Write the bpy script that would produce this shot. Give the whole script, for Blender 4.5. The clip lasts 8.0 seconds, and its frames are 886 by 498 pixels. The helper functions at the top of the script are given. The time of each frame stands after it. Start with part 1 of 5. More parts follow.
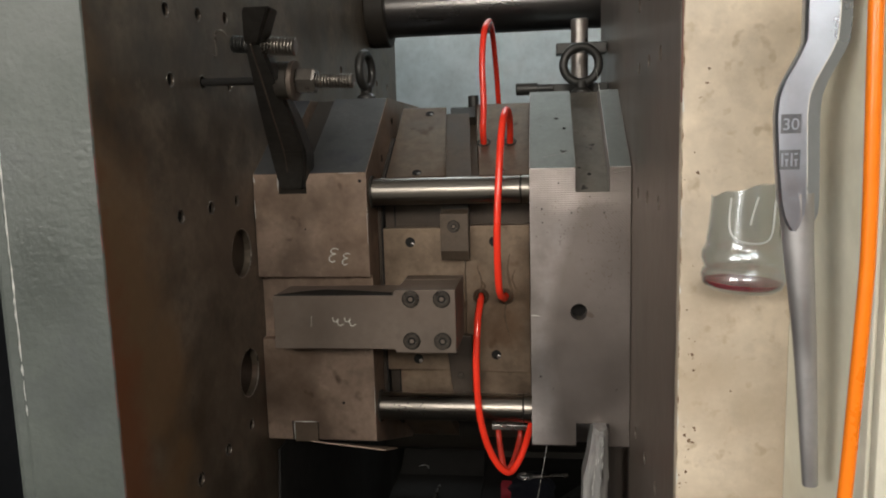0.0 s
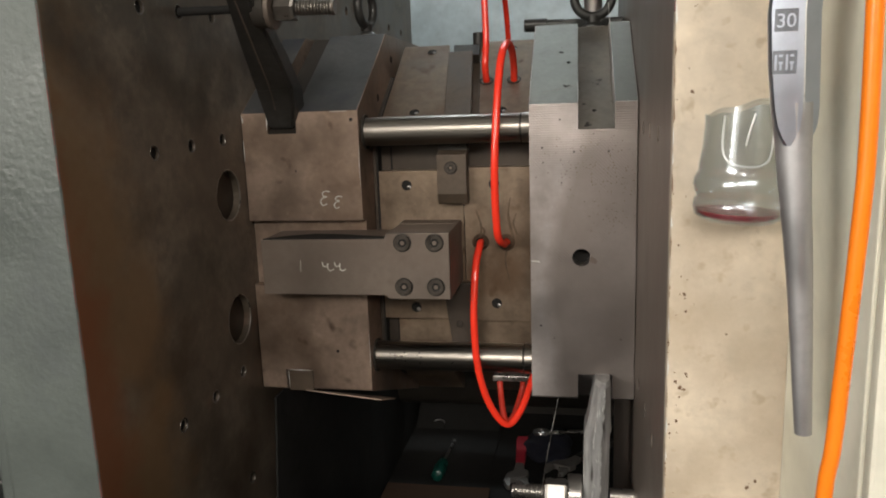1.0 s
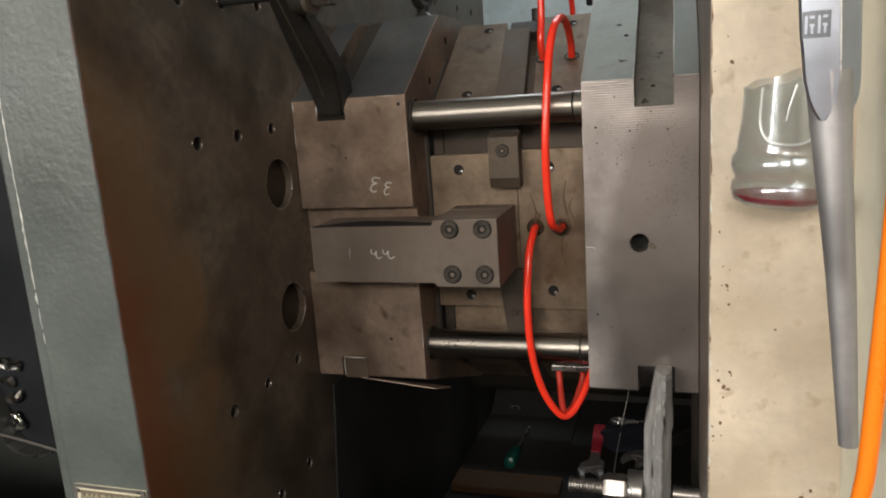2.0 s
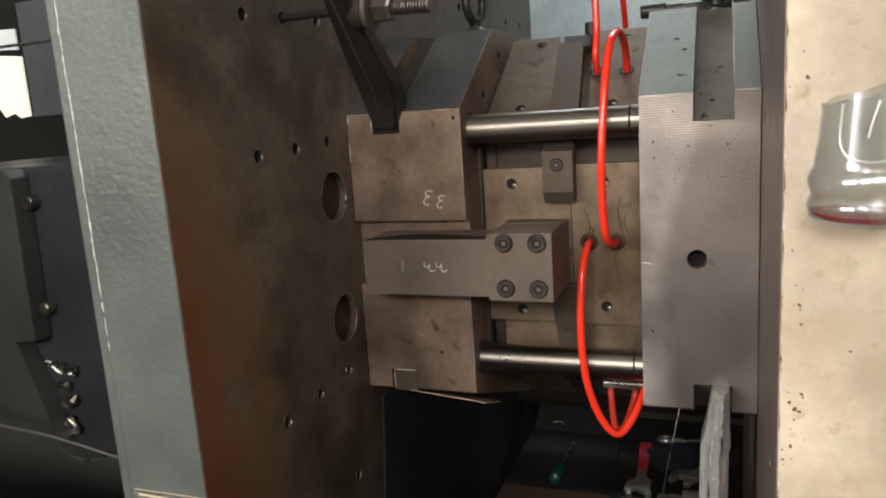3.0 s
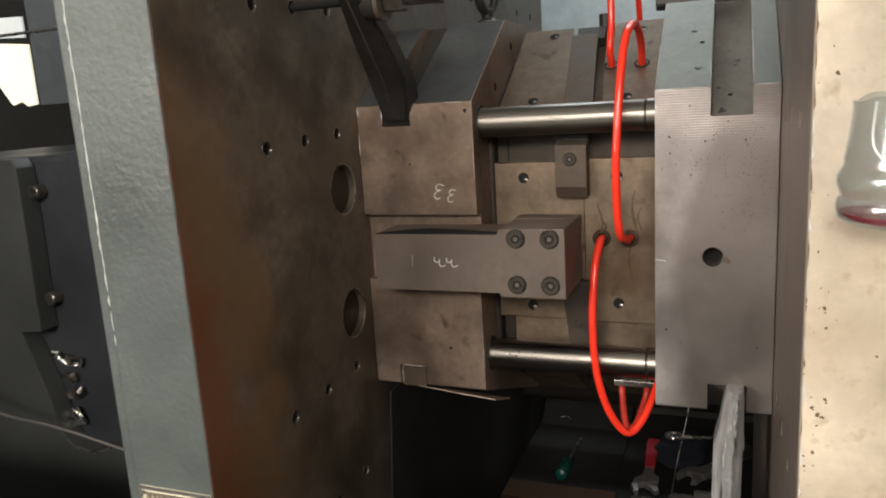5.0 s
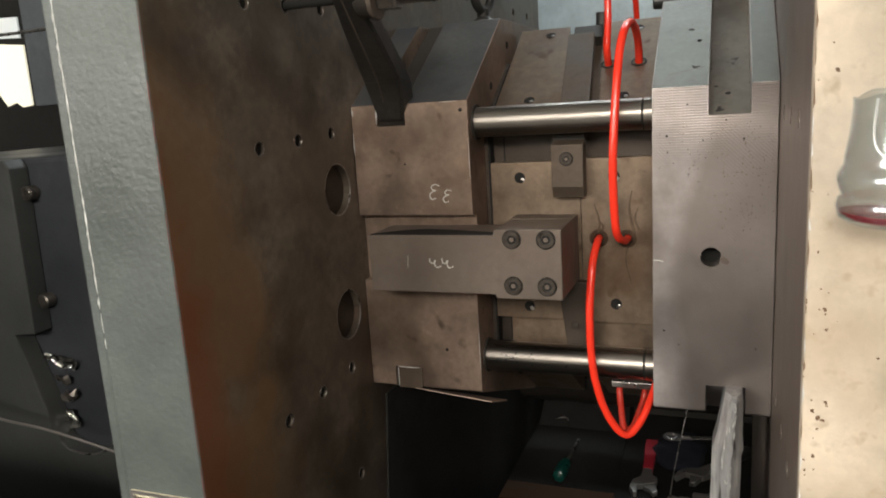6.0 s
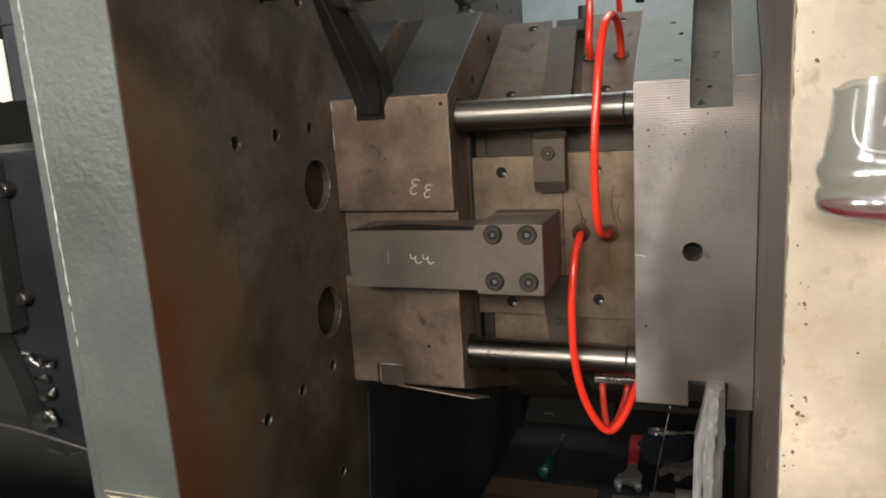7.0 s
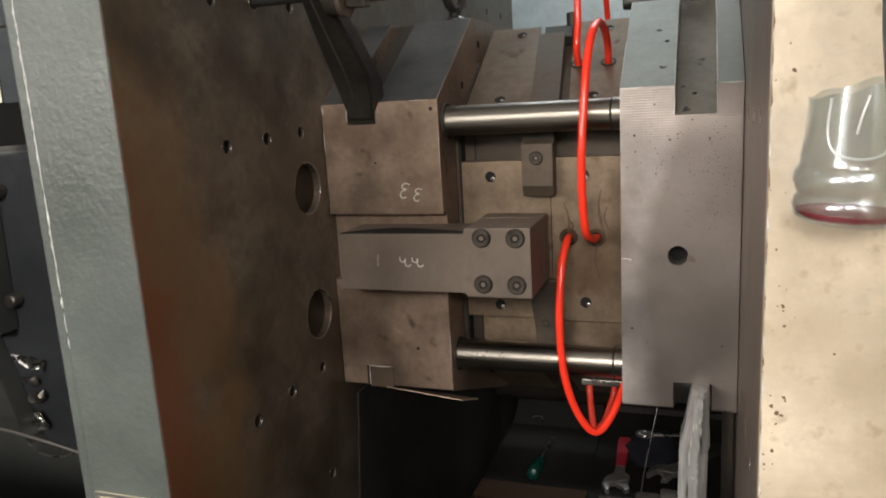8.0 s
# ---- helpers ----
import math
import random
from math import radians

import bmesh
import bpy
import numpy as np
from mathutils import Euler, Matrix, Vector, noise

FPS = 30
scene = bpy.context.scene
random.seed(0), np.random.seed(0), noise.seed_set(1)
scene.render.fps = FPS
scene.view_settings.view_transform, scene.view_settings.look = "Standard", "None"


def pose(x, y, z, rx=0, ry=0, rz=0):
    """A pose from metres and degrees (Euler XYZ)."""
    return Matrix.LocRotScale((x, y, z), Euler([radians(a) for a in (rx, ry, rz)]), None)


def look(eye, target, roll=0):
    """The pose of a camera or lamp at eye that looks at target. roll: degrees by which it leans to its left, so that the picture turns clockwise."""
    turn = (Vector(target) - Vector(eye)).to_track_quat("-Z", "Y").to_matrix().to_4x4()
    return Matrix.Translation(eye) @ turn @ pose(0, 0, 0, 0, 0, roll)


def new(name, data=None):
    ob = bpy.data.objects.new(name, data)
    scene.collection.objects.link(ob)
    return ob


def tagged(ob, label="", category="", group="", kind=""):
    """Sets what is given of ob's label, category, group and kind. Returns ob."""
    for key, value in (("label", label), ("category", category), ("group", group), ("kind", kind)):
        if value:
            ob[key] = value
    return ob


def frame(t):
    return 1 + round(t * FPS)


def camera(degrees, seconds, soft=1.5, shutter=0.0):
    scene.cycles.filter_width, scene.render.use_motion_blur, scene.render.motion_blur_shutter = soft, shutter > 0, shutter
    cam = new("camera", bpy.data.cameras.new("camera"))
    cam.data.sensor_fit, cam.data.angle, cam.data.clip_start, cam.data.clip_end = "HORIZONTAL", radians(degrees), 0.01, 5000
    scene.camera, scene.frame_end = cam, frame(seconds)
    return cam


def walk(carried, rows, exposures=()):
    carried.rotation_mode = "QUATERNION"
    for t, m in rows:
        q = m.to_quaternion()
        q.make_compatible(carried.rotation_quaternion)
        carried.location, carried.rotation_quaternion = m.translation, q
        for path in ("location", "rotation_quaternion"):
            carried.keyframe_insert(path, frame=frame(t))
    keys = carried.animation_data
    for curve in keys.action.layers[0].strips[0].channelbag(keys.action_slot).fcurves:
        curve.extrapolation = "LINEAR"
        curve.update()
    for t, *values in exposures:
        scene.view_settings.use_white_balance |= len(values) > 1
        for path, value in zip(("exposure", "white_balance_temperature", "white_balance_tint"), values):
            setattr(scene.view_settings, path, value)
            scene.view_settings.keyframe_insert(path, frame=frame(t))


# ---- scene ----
cam = camera(62.1, 8.0, soft=2.0)
PATH = [
    (0, (-0.052, 0.04, 1.455), (-0.309, 2.004, 1.176), -1.6),
    (0.5, (-0.056, 0.032, 1.427), (-0.3, 1.992, 1.116), -1.2),
    (1, (0.002, 0.1, 1.416), (-0.352, 2.032, 1.037), -2.0),
    (1.5, (0.054, 0.15, 1.399), (-0.469, 2.036, 0.984), -3.0),
    (1.7, (0.063, 0.149, 1.409), (-0.497, 2.022, 0.986), -3.6),
    (3, (0.038, 0.14, 1.417), (-0.662, 1.976, 1.042), -3.9),
    (3.5, (0.037, 0.148, 1.417), (-0.682, 1.974, 1.032), -4.5),
    (4, (0.036, 0.153, 1.418), (-0.679, 1.979, 1.024), -4.2),
    (4.5, (0.026, 0.152, 1.42), (-0.688, 1.977, 1.022), -3.5),
    (6, (0.025, 0.165, 1.418), (-0.684, 1.993, 1.021), -3.6),
    (6.5, (0.025, 0.174, 1.414), (-0.671, 2.004, 1.009), -3.6),
    (7, (0.03, 0.179, 1.414), (-0.647, 2.016, 1.005), -3.6),
    (7.5, (0.035, 0.175, 1.415), (-0.625, 2.02, 1.011), -3.5),
    (8, (0.036, 0.168, 1.416), (-0.617, 2.015, 1.015), -3.3),
]
walk(cam, [(t, look(eye, target, roll)) for t, eye, target, roll in PATH],
     exposures=[(0, -0.16), (0.5, -0.05), (1.0, 0.08), (1.5, 0.1), (1.7, 0.11), (2.8, 0.2), (3.1, 0.38), (8.0, 0.38)])
# ---- light: a workshop hall, daylight from high windows behind the camera and added, unseen roof lights ----
world = bpy.data.worlds.new("hall_sky")
scene.world = world
world.use_nodes = True
wn = world.node_tree
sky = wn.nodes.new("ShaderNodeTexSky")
sky.sky_type = "NISHITA"
sky.sun_disc = False
sky.sun_elevation, sky.sun_rotation = radians(48), radians(160)
wn.links.new(sky.outputs[0], wn.nodes["Background"].inputs[0])
wn.nodes["Background"].inputs[1].default_value = 0.1


def area_lamp(name, eye, target, w, h, watts, colour):
    data = bpy.data.lights.new(name, "AREA")
    data.shape, data.size, data.size_y = "RECTANGLE", w, h
    data.energy, data.color = watts, colour
    ob = new(name, data)
    ob.matrix_world = look(eye, target)
    return ob


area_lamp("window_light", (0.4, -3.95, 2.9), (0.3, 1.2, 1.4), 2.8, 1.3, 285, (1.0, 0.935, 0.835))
area_lamp("window_light", (-3.7, -3.95, 2.6), (-1.5, 0.8, 1.6), 2.8, 1.9, 285, (1.0, 0.945, 0.85))
area_lamp("added_roof_light", (1.6, -0.6, 5.1), (1.6, -0.6, 0.0), 2.4, 0.8, 40, (1.0, 0.96, 0.9))
# unseen lamp added to brighten the pale rear wall
area_lamp("added_roof_light", (-0.3, 4.9, 5.1), (-0.3, 5.2, 0.0), 3.2, 0.8, 88, (0.88, 0.97, 1.0))


# ---- materials ----
def mat(name, base, rough=0.5, metal=0.0, vary=0.25, scale=6.0, grain=60.0, bump=0.15, tint=None, spots=0.0,
        spot_colour=(0.02, 0.015, 0.012), spot_scale=40.0, stretch=(1, 1, 1), depth=0.002, coat=0.0, rvary=0.15, spec=0.5, spot_soft=0.04):
    """A worn surface: two scales of noise on the colour and roughness, fine relief, and dirt spots."""
    m = bpy.data.materials.new(name)
    m.use_nodes = True
    nt = m.node_tree
    bs = nt.nodes["Principled BSDF"]
    geo = nt.nodes.new("ShaderNodeNewGeometry")
    mp = nt.nodes.new("ShaderNodeMapping")
    mp.inputs["Scale"].default_value = stretch
    nt.links.new(geo.outputs["Position"], mp.inputs["Vector"])

    def noi(sc, det=6.0, ro=0.6):
        n = nt.nodes.new("ShaderNodeTexNoise")
        n.inputs["Scale"].default_value, n.inputs["Detail"].default_value, n.inputs["Roughness"].default_value = sc, det, ro
        nt.links.new(mp.outputs[0], n.inputs["Vector"])
        return n

    def ramp(src, a, b, lo, hi):
        r = nt.nodes.new("ShaderNodeMapRange")
        r.inputs["From Min"].default_value, r.inputs["From Max"].default_value = a, b
        r.inputs["To Min"].default_value, r.inputs["To Max"].default_value = lo, hi
        nt.links.new(src, r.inputs["Value"])
        return r.outputs[0]

    def mix(fac, a, b):
        x = nt.nodes.new("ShaderNodeMix")
        x.data_type = "RGBA"
        for sock, val in ((x.inputs[0], fac), (x.inputs[6], a), (x.inputs[7], b)):
            if isinstance(val, bpy.types.NodeSocket):
                nt.links.new(val, sock)
            else:
                sock.default_value = (*val, 1) if isinstance(val, tuple) else val
        return x.outputs[2]

    big, fine = noi(scale), noi(grain, 4.0)
    low = tuple(c * (1 - vary) for c in base)
    high = tuple(min(1.0, c * (1 + vary)) for c in base)
    col = mix(ramp(big.outputs[0], 0.3, 0.7, 0, 1), low, high)
    col = mix(ramp(fine.outputs[0], 0.35, 0.75, 0.0, 0.45), col, tuple(c * (1 - vary) for c in base))
    mid, scuff = noi(scale * 3.7, 5.0, 0.65), noi(grain * 0.45, 3.0, 0.7)
    col = mix(ramp(mid.outputs[0], 0.5, 0.68, 0.0, min(0.6, vary * 1.3)), col, tuple(c * 0.55 for c in base))
    col = mix(ramp(scuff.outputs[0], 0.62, 0.72, 0.0, min(0.4, vary * 0.8)), col, tuple(min(1.0, c * 1.5) for c in base))
    if tint:
        patch = noi(scale * 0.6, 5.0)
        col = mix(ramp(patch.outputs[0], 0.48, 0.72, 0.0, 0.85), col, tint)
    if spots:
        sp = noi(spot_scale, 2.0, 0.5)
        col = mix(ramp(sp.outputs[0], 0.72 - spots, 0.72 - spots + spot_soft, 0.0, 0.9), col, spot_colour)
    nt.links.new(col, bs.inputs["Base Color"])
    nt.links.new(ramp(big.outputs[0], 0.3, 0.7, max(0.05, rough - rvary), min(1.0, rough + rvary)), bs.inputs["Roughness"])
    bs.inputs["Metallic"].default_value = metal
    bs.inputs["Coat Weight"].default_value = coat
    bs.inputs["Specular IOR Level"].default_value = spec
    bm_ = nt.nodes.new("ShaderNodeBump")
    bm_.inputs["Strength"].default_value, bm_.inputs["Distance"].default_value = bump, depth
    nt.links.new(fine.outputs[0], bm_.inputs["Height"])
    nt.links.new(bm_.outputs[0], bs.inputs["Normal"])
    return m


STEEL = mat("mould_steel", (0.278, 0.203, 0.157), 0.48, 0.7, 0.38, 10, 90, 0.16, tint=(0.115, 0.075, 0.05), spots=0.06, spot_scale=24, spot_colour=(0.07, 0.046, 0.03), spot_soft=0.09)
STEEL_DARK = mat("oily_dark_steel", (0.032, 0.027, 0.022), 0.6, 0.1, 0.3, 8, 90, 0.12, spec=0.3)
STEEL_BAR = mat("lock_bar_steel", (0.14, 0.11, 0.089), 0.58, 0.4, 0.2, 9, 120, 0.1, tint=(0.11, 0.08, 0.062))
STEEL_PLATE = mat("core_plate_steel", (0.197, 0.145, 0.103), 0.46, 0.7, 0.36, 14, 110, 0.14, tint=(0.115, 0.066, 0.036), spots=0.07, spot_scale=26, spot_colour=(0.09, 0.052, 0.028), spot_soft=0.1)
# slope finishes: reflections put into colour, dim bluish here, greenish below
SLOPE_DIM = mat("dim_reflecting_slope_steel", (0.15, 0.153, 0.153), 0.4, 0.75, 0.25, 7, 110, 0.1, tint=(0.06, 0.072, 0.11), rvary=0.08)
SLOPE_SHEEN = mat("greenish_sheen_ground_steel", (0.29, 0.305, 0.29), 0.44, 0.7, 0.18, 7, 130, 0.1, tint=(0.2, 0.205, 0.185), spots=0.01, spot_scale=45, rvary=0.08)
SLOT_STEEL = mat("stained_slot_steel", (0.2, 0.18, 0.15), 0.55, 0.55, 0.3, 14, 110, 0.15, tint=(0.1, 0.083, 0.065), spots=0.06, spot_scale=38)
# oily steel with the shade of the recesses put into its colour
SHADED_OILY = mat("shaded_oily_steel", (0.06, 0.046, 0.036), 0.5, 0.55, 0.35, 10, 110, 0.14, tint=(0.05, 0.036, 0.026))
GROUND = mat("ground_steel", (0.42, 0.4, 0.38), 0.42, 0.7, 0.16, 5, 160, 0.1, tint=(0.3, 0.27, 0.25), spots=0.03, spot_scale=55)
POLISHED = mat("polished_pin_steel", (0.27, 0.245, 0.215), 0.31, 1.0, 0.3, 55, 260, 0.08, stretch=(0.03, 1, 1), rvary=0.06, spots=0.05, spot_scale=45, spot_colour=(0.12, 0.085, 0.055), spot_soft=0.07)
WEDGE = mat("brown_wedge_steel", (0.082, 0.06, 0.042), 0.55, 0.3, 0.3, 12, 120, 0.12, tint=(0.07, 0.048, 0.034))
FORGED = mat("worn_forged_steel", (0.074, 0.07, 0.065), 0.42, 0.6, 0.35, 14, 120, 0.25, rvary=0.1)
BLACK_OXIDE = mat("black_oxide", (0.048, 0.047, 0.044), 0.4, 0.5, 0.25, 30, 160, 0.15)
CLAMP = mat("scratched_clamp_steel", (0.43, 0.425, 0.42), 0.48, 0.35, 0.45, 40, 170, 0.35, tint=(0.15, 0.147, 0.143), spots=0.05, spot_scale=60, stretch=(1, 1, 0.14))
STUD = mat("zinc_stud", (0.34, 0.32, 0.30), 0.33, 0.9, 0.2, 30, 120, 0.2)
STUD_DARK = mat("oily_stud_steel", (0.2, 0.18, 0.16), 0.34, 0.85, 0.3, 30, 120, 0.2)
PAINT_GREY = mat("grey_machine_paint", (0.082, 0.094, 0.087), 0.46, 0.0, 0.2, 7, 110, 0.42, tint=(0.066, 0.072, 0.078), depth=0.0024, spec=0.4)
PAINT_BEIGE = mat("worn_beige_paint", (0.575, 0.49, 0.385), 0.55, 0.0, 0.2, 13, 60, 0.3, tint=(0.41, 0.33, 0.24), spots=0.11, spot_scale=62, spot_colour=(0.41, 0.325, 0.23), spot_soft=0.14)
PAINT_GREEN = mat("grey_beige_paint", (0.74, 0.72, 0.61), 0.5, 0.0, 0.1, 8, 50, 0.2, tint=(0.58, 0.55, 0.44))
RED_EDGE = mat("red_primer", (0.17, 0.05, 0.042), 0.6, 0.0, 0.3, 40, 120, 0.3)
WALL_PALE = mat("pale_guard_sheet", (0.52, 0.585, 0.6), 0.45, 0.0, 0.16, 5, 18, 0.1, tint=(0.68, 0.74, 0.76))
# near-black that puts shade into colour: tray, rear sheets, recesses, joints
SHADE = mat("shade_black", (0.021, 0.02, 0.019), 0.85, 0.0, 0.3, 5, 40, 0.2, spec=0.12)
HOUSING = mat("blue_black_machine_paint", (0.042, 0.045, 0.052), 0.4, 0.0, 0.3, 5, 40, 0.2)
TRAY_WALL = mat("brown_grey_tray_paint", (0.05, 0.045, 0.04), 0.6, 0.0, 0.3, 5, 40, 0.2)
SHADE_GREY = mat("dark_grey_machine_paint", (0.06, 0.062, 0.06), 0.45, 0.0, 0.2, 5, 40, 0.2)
# darker copy of the red tube for the short ones in shade
RED_SHADED = mat("shaded_red_tube", (0.45, 0.03, 0.016), 0.35, 0.0, 0.25, 30, 90, 0.05)
RED_TUBE = mat("red_polyurethane", (0.85, 0.04, 0.018), 0.22, 0.0, 0.06, 20, 90, 0.02, rvary=0.05)
BARE_EDGE = mat("bare_bright_edge", (0.62, 0.62, 0.6), 0.4, 0.2, 0.2, 60, 200, 0.3)
ORANGE = mat("orange_hose", (0.95, 0.22, 0.01), 0.3, 0.0, 0.06, 20, 90, 0.05, spots=0.0, rvary=0.05)
BRASS = mat("oily_brass", (0.07, 0.042, 0.026), 0.5, 0.8, 0.3, 40, 120, 0.2)
CHROME = mat("satin_chrome", (0.44, 0.48, 0.555), 0.32, 0.9, 0.1, 14, 120, 0.08, rvary=0.06)
STAMP = mat("grimy_stamped_steel", (0.17, 0.18, 0.2), 0.4, 0.8, 0.3, 60, 200, 0.2)
CAST = mat("cast_shank_steel", (0.46, 0.45, 0.46), 0.42, 0.75, 0.12, 20, 160, 0.05)
WHITE = mat("white_chalk", (0.55, 0.53, 0.48), 0.9, 0.0, 0.2, 90, 300, 0.3)
LABEL = mat("yellowed_label", (0.62, 0.57, 0.42), 0.6, 0.0, 0.15, 40, 120, 0.1)
FADED_INK = mat("faded_brown_print", (0.15, 0.122, 0.085), 0.6, 0.0, 0.3, 60, 200, 0.1)
FADED_LETTER = mat("faded_pale_print", (0.34, 0.3, 0.215), 0.6, 0.0, 0.2, 60, 200, 0.1)
WOOD = mat("dirty_wood", (0.05, 0.026, 0.014), 0.8, 0.0, 0.3, 8, 50, 0.3, stretch=(0.3, 3, 3), spec=0.15)
RED_GRIP = mat("red_grip", (0.5, 0.03, 0.05), 0.45, 0.0, 0.2, 30, 100, 0.1)
TEAL = mat("green_handle", (0.004, 0.055, 0.042), 0.35, 0.0, 0.2, 30, 100, 0.1)
BLUE = mat("navy_cloth", (0.012, 0.013, 0.024), 0.9, 0.0, 0.3, 30, 100, 0.4)
FOIL = mat("crumpled_bright_foil", (0.75, 0.73, 0.68), 0.25, 1.0, 0.2, 30, 100, 0.2)
HALL_WALL = mat("hall_plaster", (0.28, 0.28, 0.27), 0.8, 0.0, 0.15, 2, 30, 0.2)
HALL_FLOOR = mat("hall_concrete", (0.09, 0.09, 0.086), 0.7, 0.0, 0.2, 2, 30, 0.2)
RED_FLUID = mat("red_oil", (0.30, 0.025, 0.04), 0.15, 0.0, 0.1, 30, 90, 0.0)


def platen_steel():
    """Dark oily platen face with rusty brown patches of its own along the worn front border."""
    m = mat("platen_face_steel", (0.152, 0.122, 0.093), 0.47, 0.35, 0.55, 8, 70, 0.14, tint=(0.05, 0.034, 0.021), rvary=0.12)
    nt = m.node_tree
    bs = nt.nodes["Principled BSDF"]
    old = bs.inputs["Base Color"].links[0].from_socket
    geo = nt.nodes.new("ShaderNodeNewGeometry")
    sep = nt.nodes.new("ShaderNodeSeparateXYZ")
    nt.links.new(geo.outputs["Position"], sep.inputs[0])
    n = nt.nodes.new("ShaderNodeTexNoise")
    n.inputs["Scale"].default_value, n.inputs["Detail"].default_value = 8.5, 9
    nt.links.new(geo.outputs["Position"], n.inputs["Vector"])
    a = nt.nodes.new("ShaderNodeMapRange")
    for k, v in (("From Min", 1.08), ("From Max", 0.77), ("To Min", -0.15), ("To Max", 0.5)):
        a.inputs[k].default_value = v
    nt.links.new(sep.outputs["Y"], a.inputs["Value"])
    add = nt.nodes.new("ShaderNodeMath")
    add.operation = "ADD"
    up = nt.nodes.new("ShaderNodeMapRange")
    for k, v in (("From Min", 1.38), ("From Max", 1.62), ("To Min", 0.0), ("To Max", -0.32)):
        up.inputs[k].default_value = v
    nt.links.new(sep.outputs["Z"], up.inputs["Value"])
    lower = nt.nodes.new("ShaderNodeMath")
    lower.operation = "ADD"
    nt.links.new(a.outputs[0], lower.inputs[0])
    nt.links.new(up.outputs[0], lower.inputs[1])
    nt.links.new(lower.outputs[0], add.inputs[0])
    nt.links.new(n.outputs[0], add.inputs[1])
    r = nt.nodes.new("ShaderNodeMapRange")
    for k, v in (("From Min", 0.62), ("From Max", 0.86), ("To Min", 0.0), ("To Max", 0.7)):
        r.inputs[k].default_value = v
    nt.links.new(add.outputs[0], r.inputs["Value"])
    mx = nt.nodes.new("ShaderNodeMix")
    mx.data_type = "RGBA"
    nt.links.new(r.outputs[0], mx.inputs[0])
    nt.links.new(old, mx.inputs[6])
    mx.inputs[7].default_value = (0.20, 0.118, 0.056, 1)
    # red rust in a band of its own along the lower front border
    band = nt.nodes.new("ShaderNodeMapRange")
    for key, v in (("From Min", 0.86), ("From Max", 0.773), ("To Min", -0.25), ("To Max", 0.42)):
        band.inputs[key].default_value = v
    nt.links.new(sep.outputs["Y"], band.inputs["Value"])
    low = nt.nodes.new("ShaderNodeMapRange")
    for key, v in (("From Min", 1.45), ("From Max", 1.1), ("To Min", -0.3), ("To Max", 0.2)):
        low.inputs[key].default_value = v
    nt.links.new(sep.outputs["Z"], low.inputs["Value"])
    s1 = nt.nodes.new("ShaderNodeMath")
    s2 = nt.nodes.new("ShaderNodeMath")
    s1.operation = s2.operation = "ADD"
    n2 = nt.nodes.new("ShaderNodeTexNoise")
    n2.inputs["Scale"].default_value, n2.inputs["Detail"].default_value = 12, 8
    nt.links.new(geo.outputs["Position"], n2.inputs["Vector"])
    nt.links.new(band.outputs[0], s1.inputs[0])
    nt.links.new(low.outputs[0], s1.inputs[1])
    nt.links.new(s1.outputs[0], s2.inputs[0])
    nt.links.new(n2.outputs[0], s2.inputs[1])
    r2 = nt.nodes.new("ShaderNodeMapRange")
    for key, v in (("From Min", 0.55), ("From Max", 0.85), ("To Min", 0.0), ("To Max", 0.65)):
        r2.inputs[key].default_value = v
    nt.links.new(s2.outputs[0], r2.inputs["Value"])
    mx2 = nt.nodes.new("ShaderNodeMix")
    mx2.data_type = "RGBA"
    nt.links.new(r2.outputs[0], mx2.inputs[0])
    nt.links.new(mx.outputs[2], mx2.inputs[6])
    mx2.inputs[7].default_value = (0.19, 0.06, 0.026, 1)
    nt.links.new(mx2.outputs[2], bs.inputs["Base Color"])
    return m


PLATEN = platen_steel()


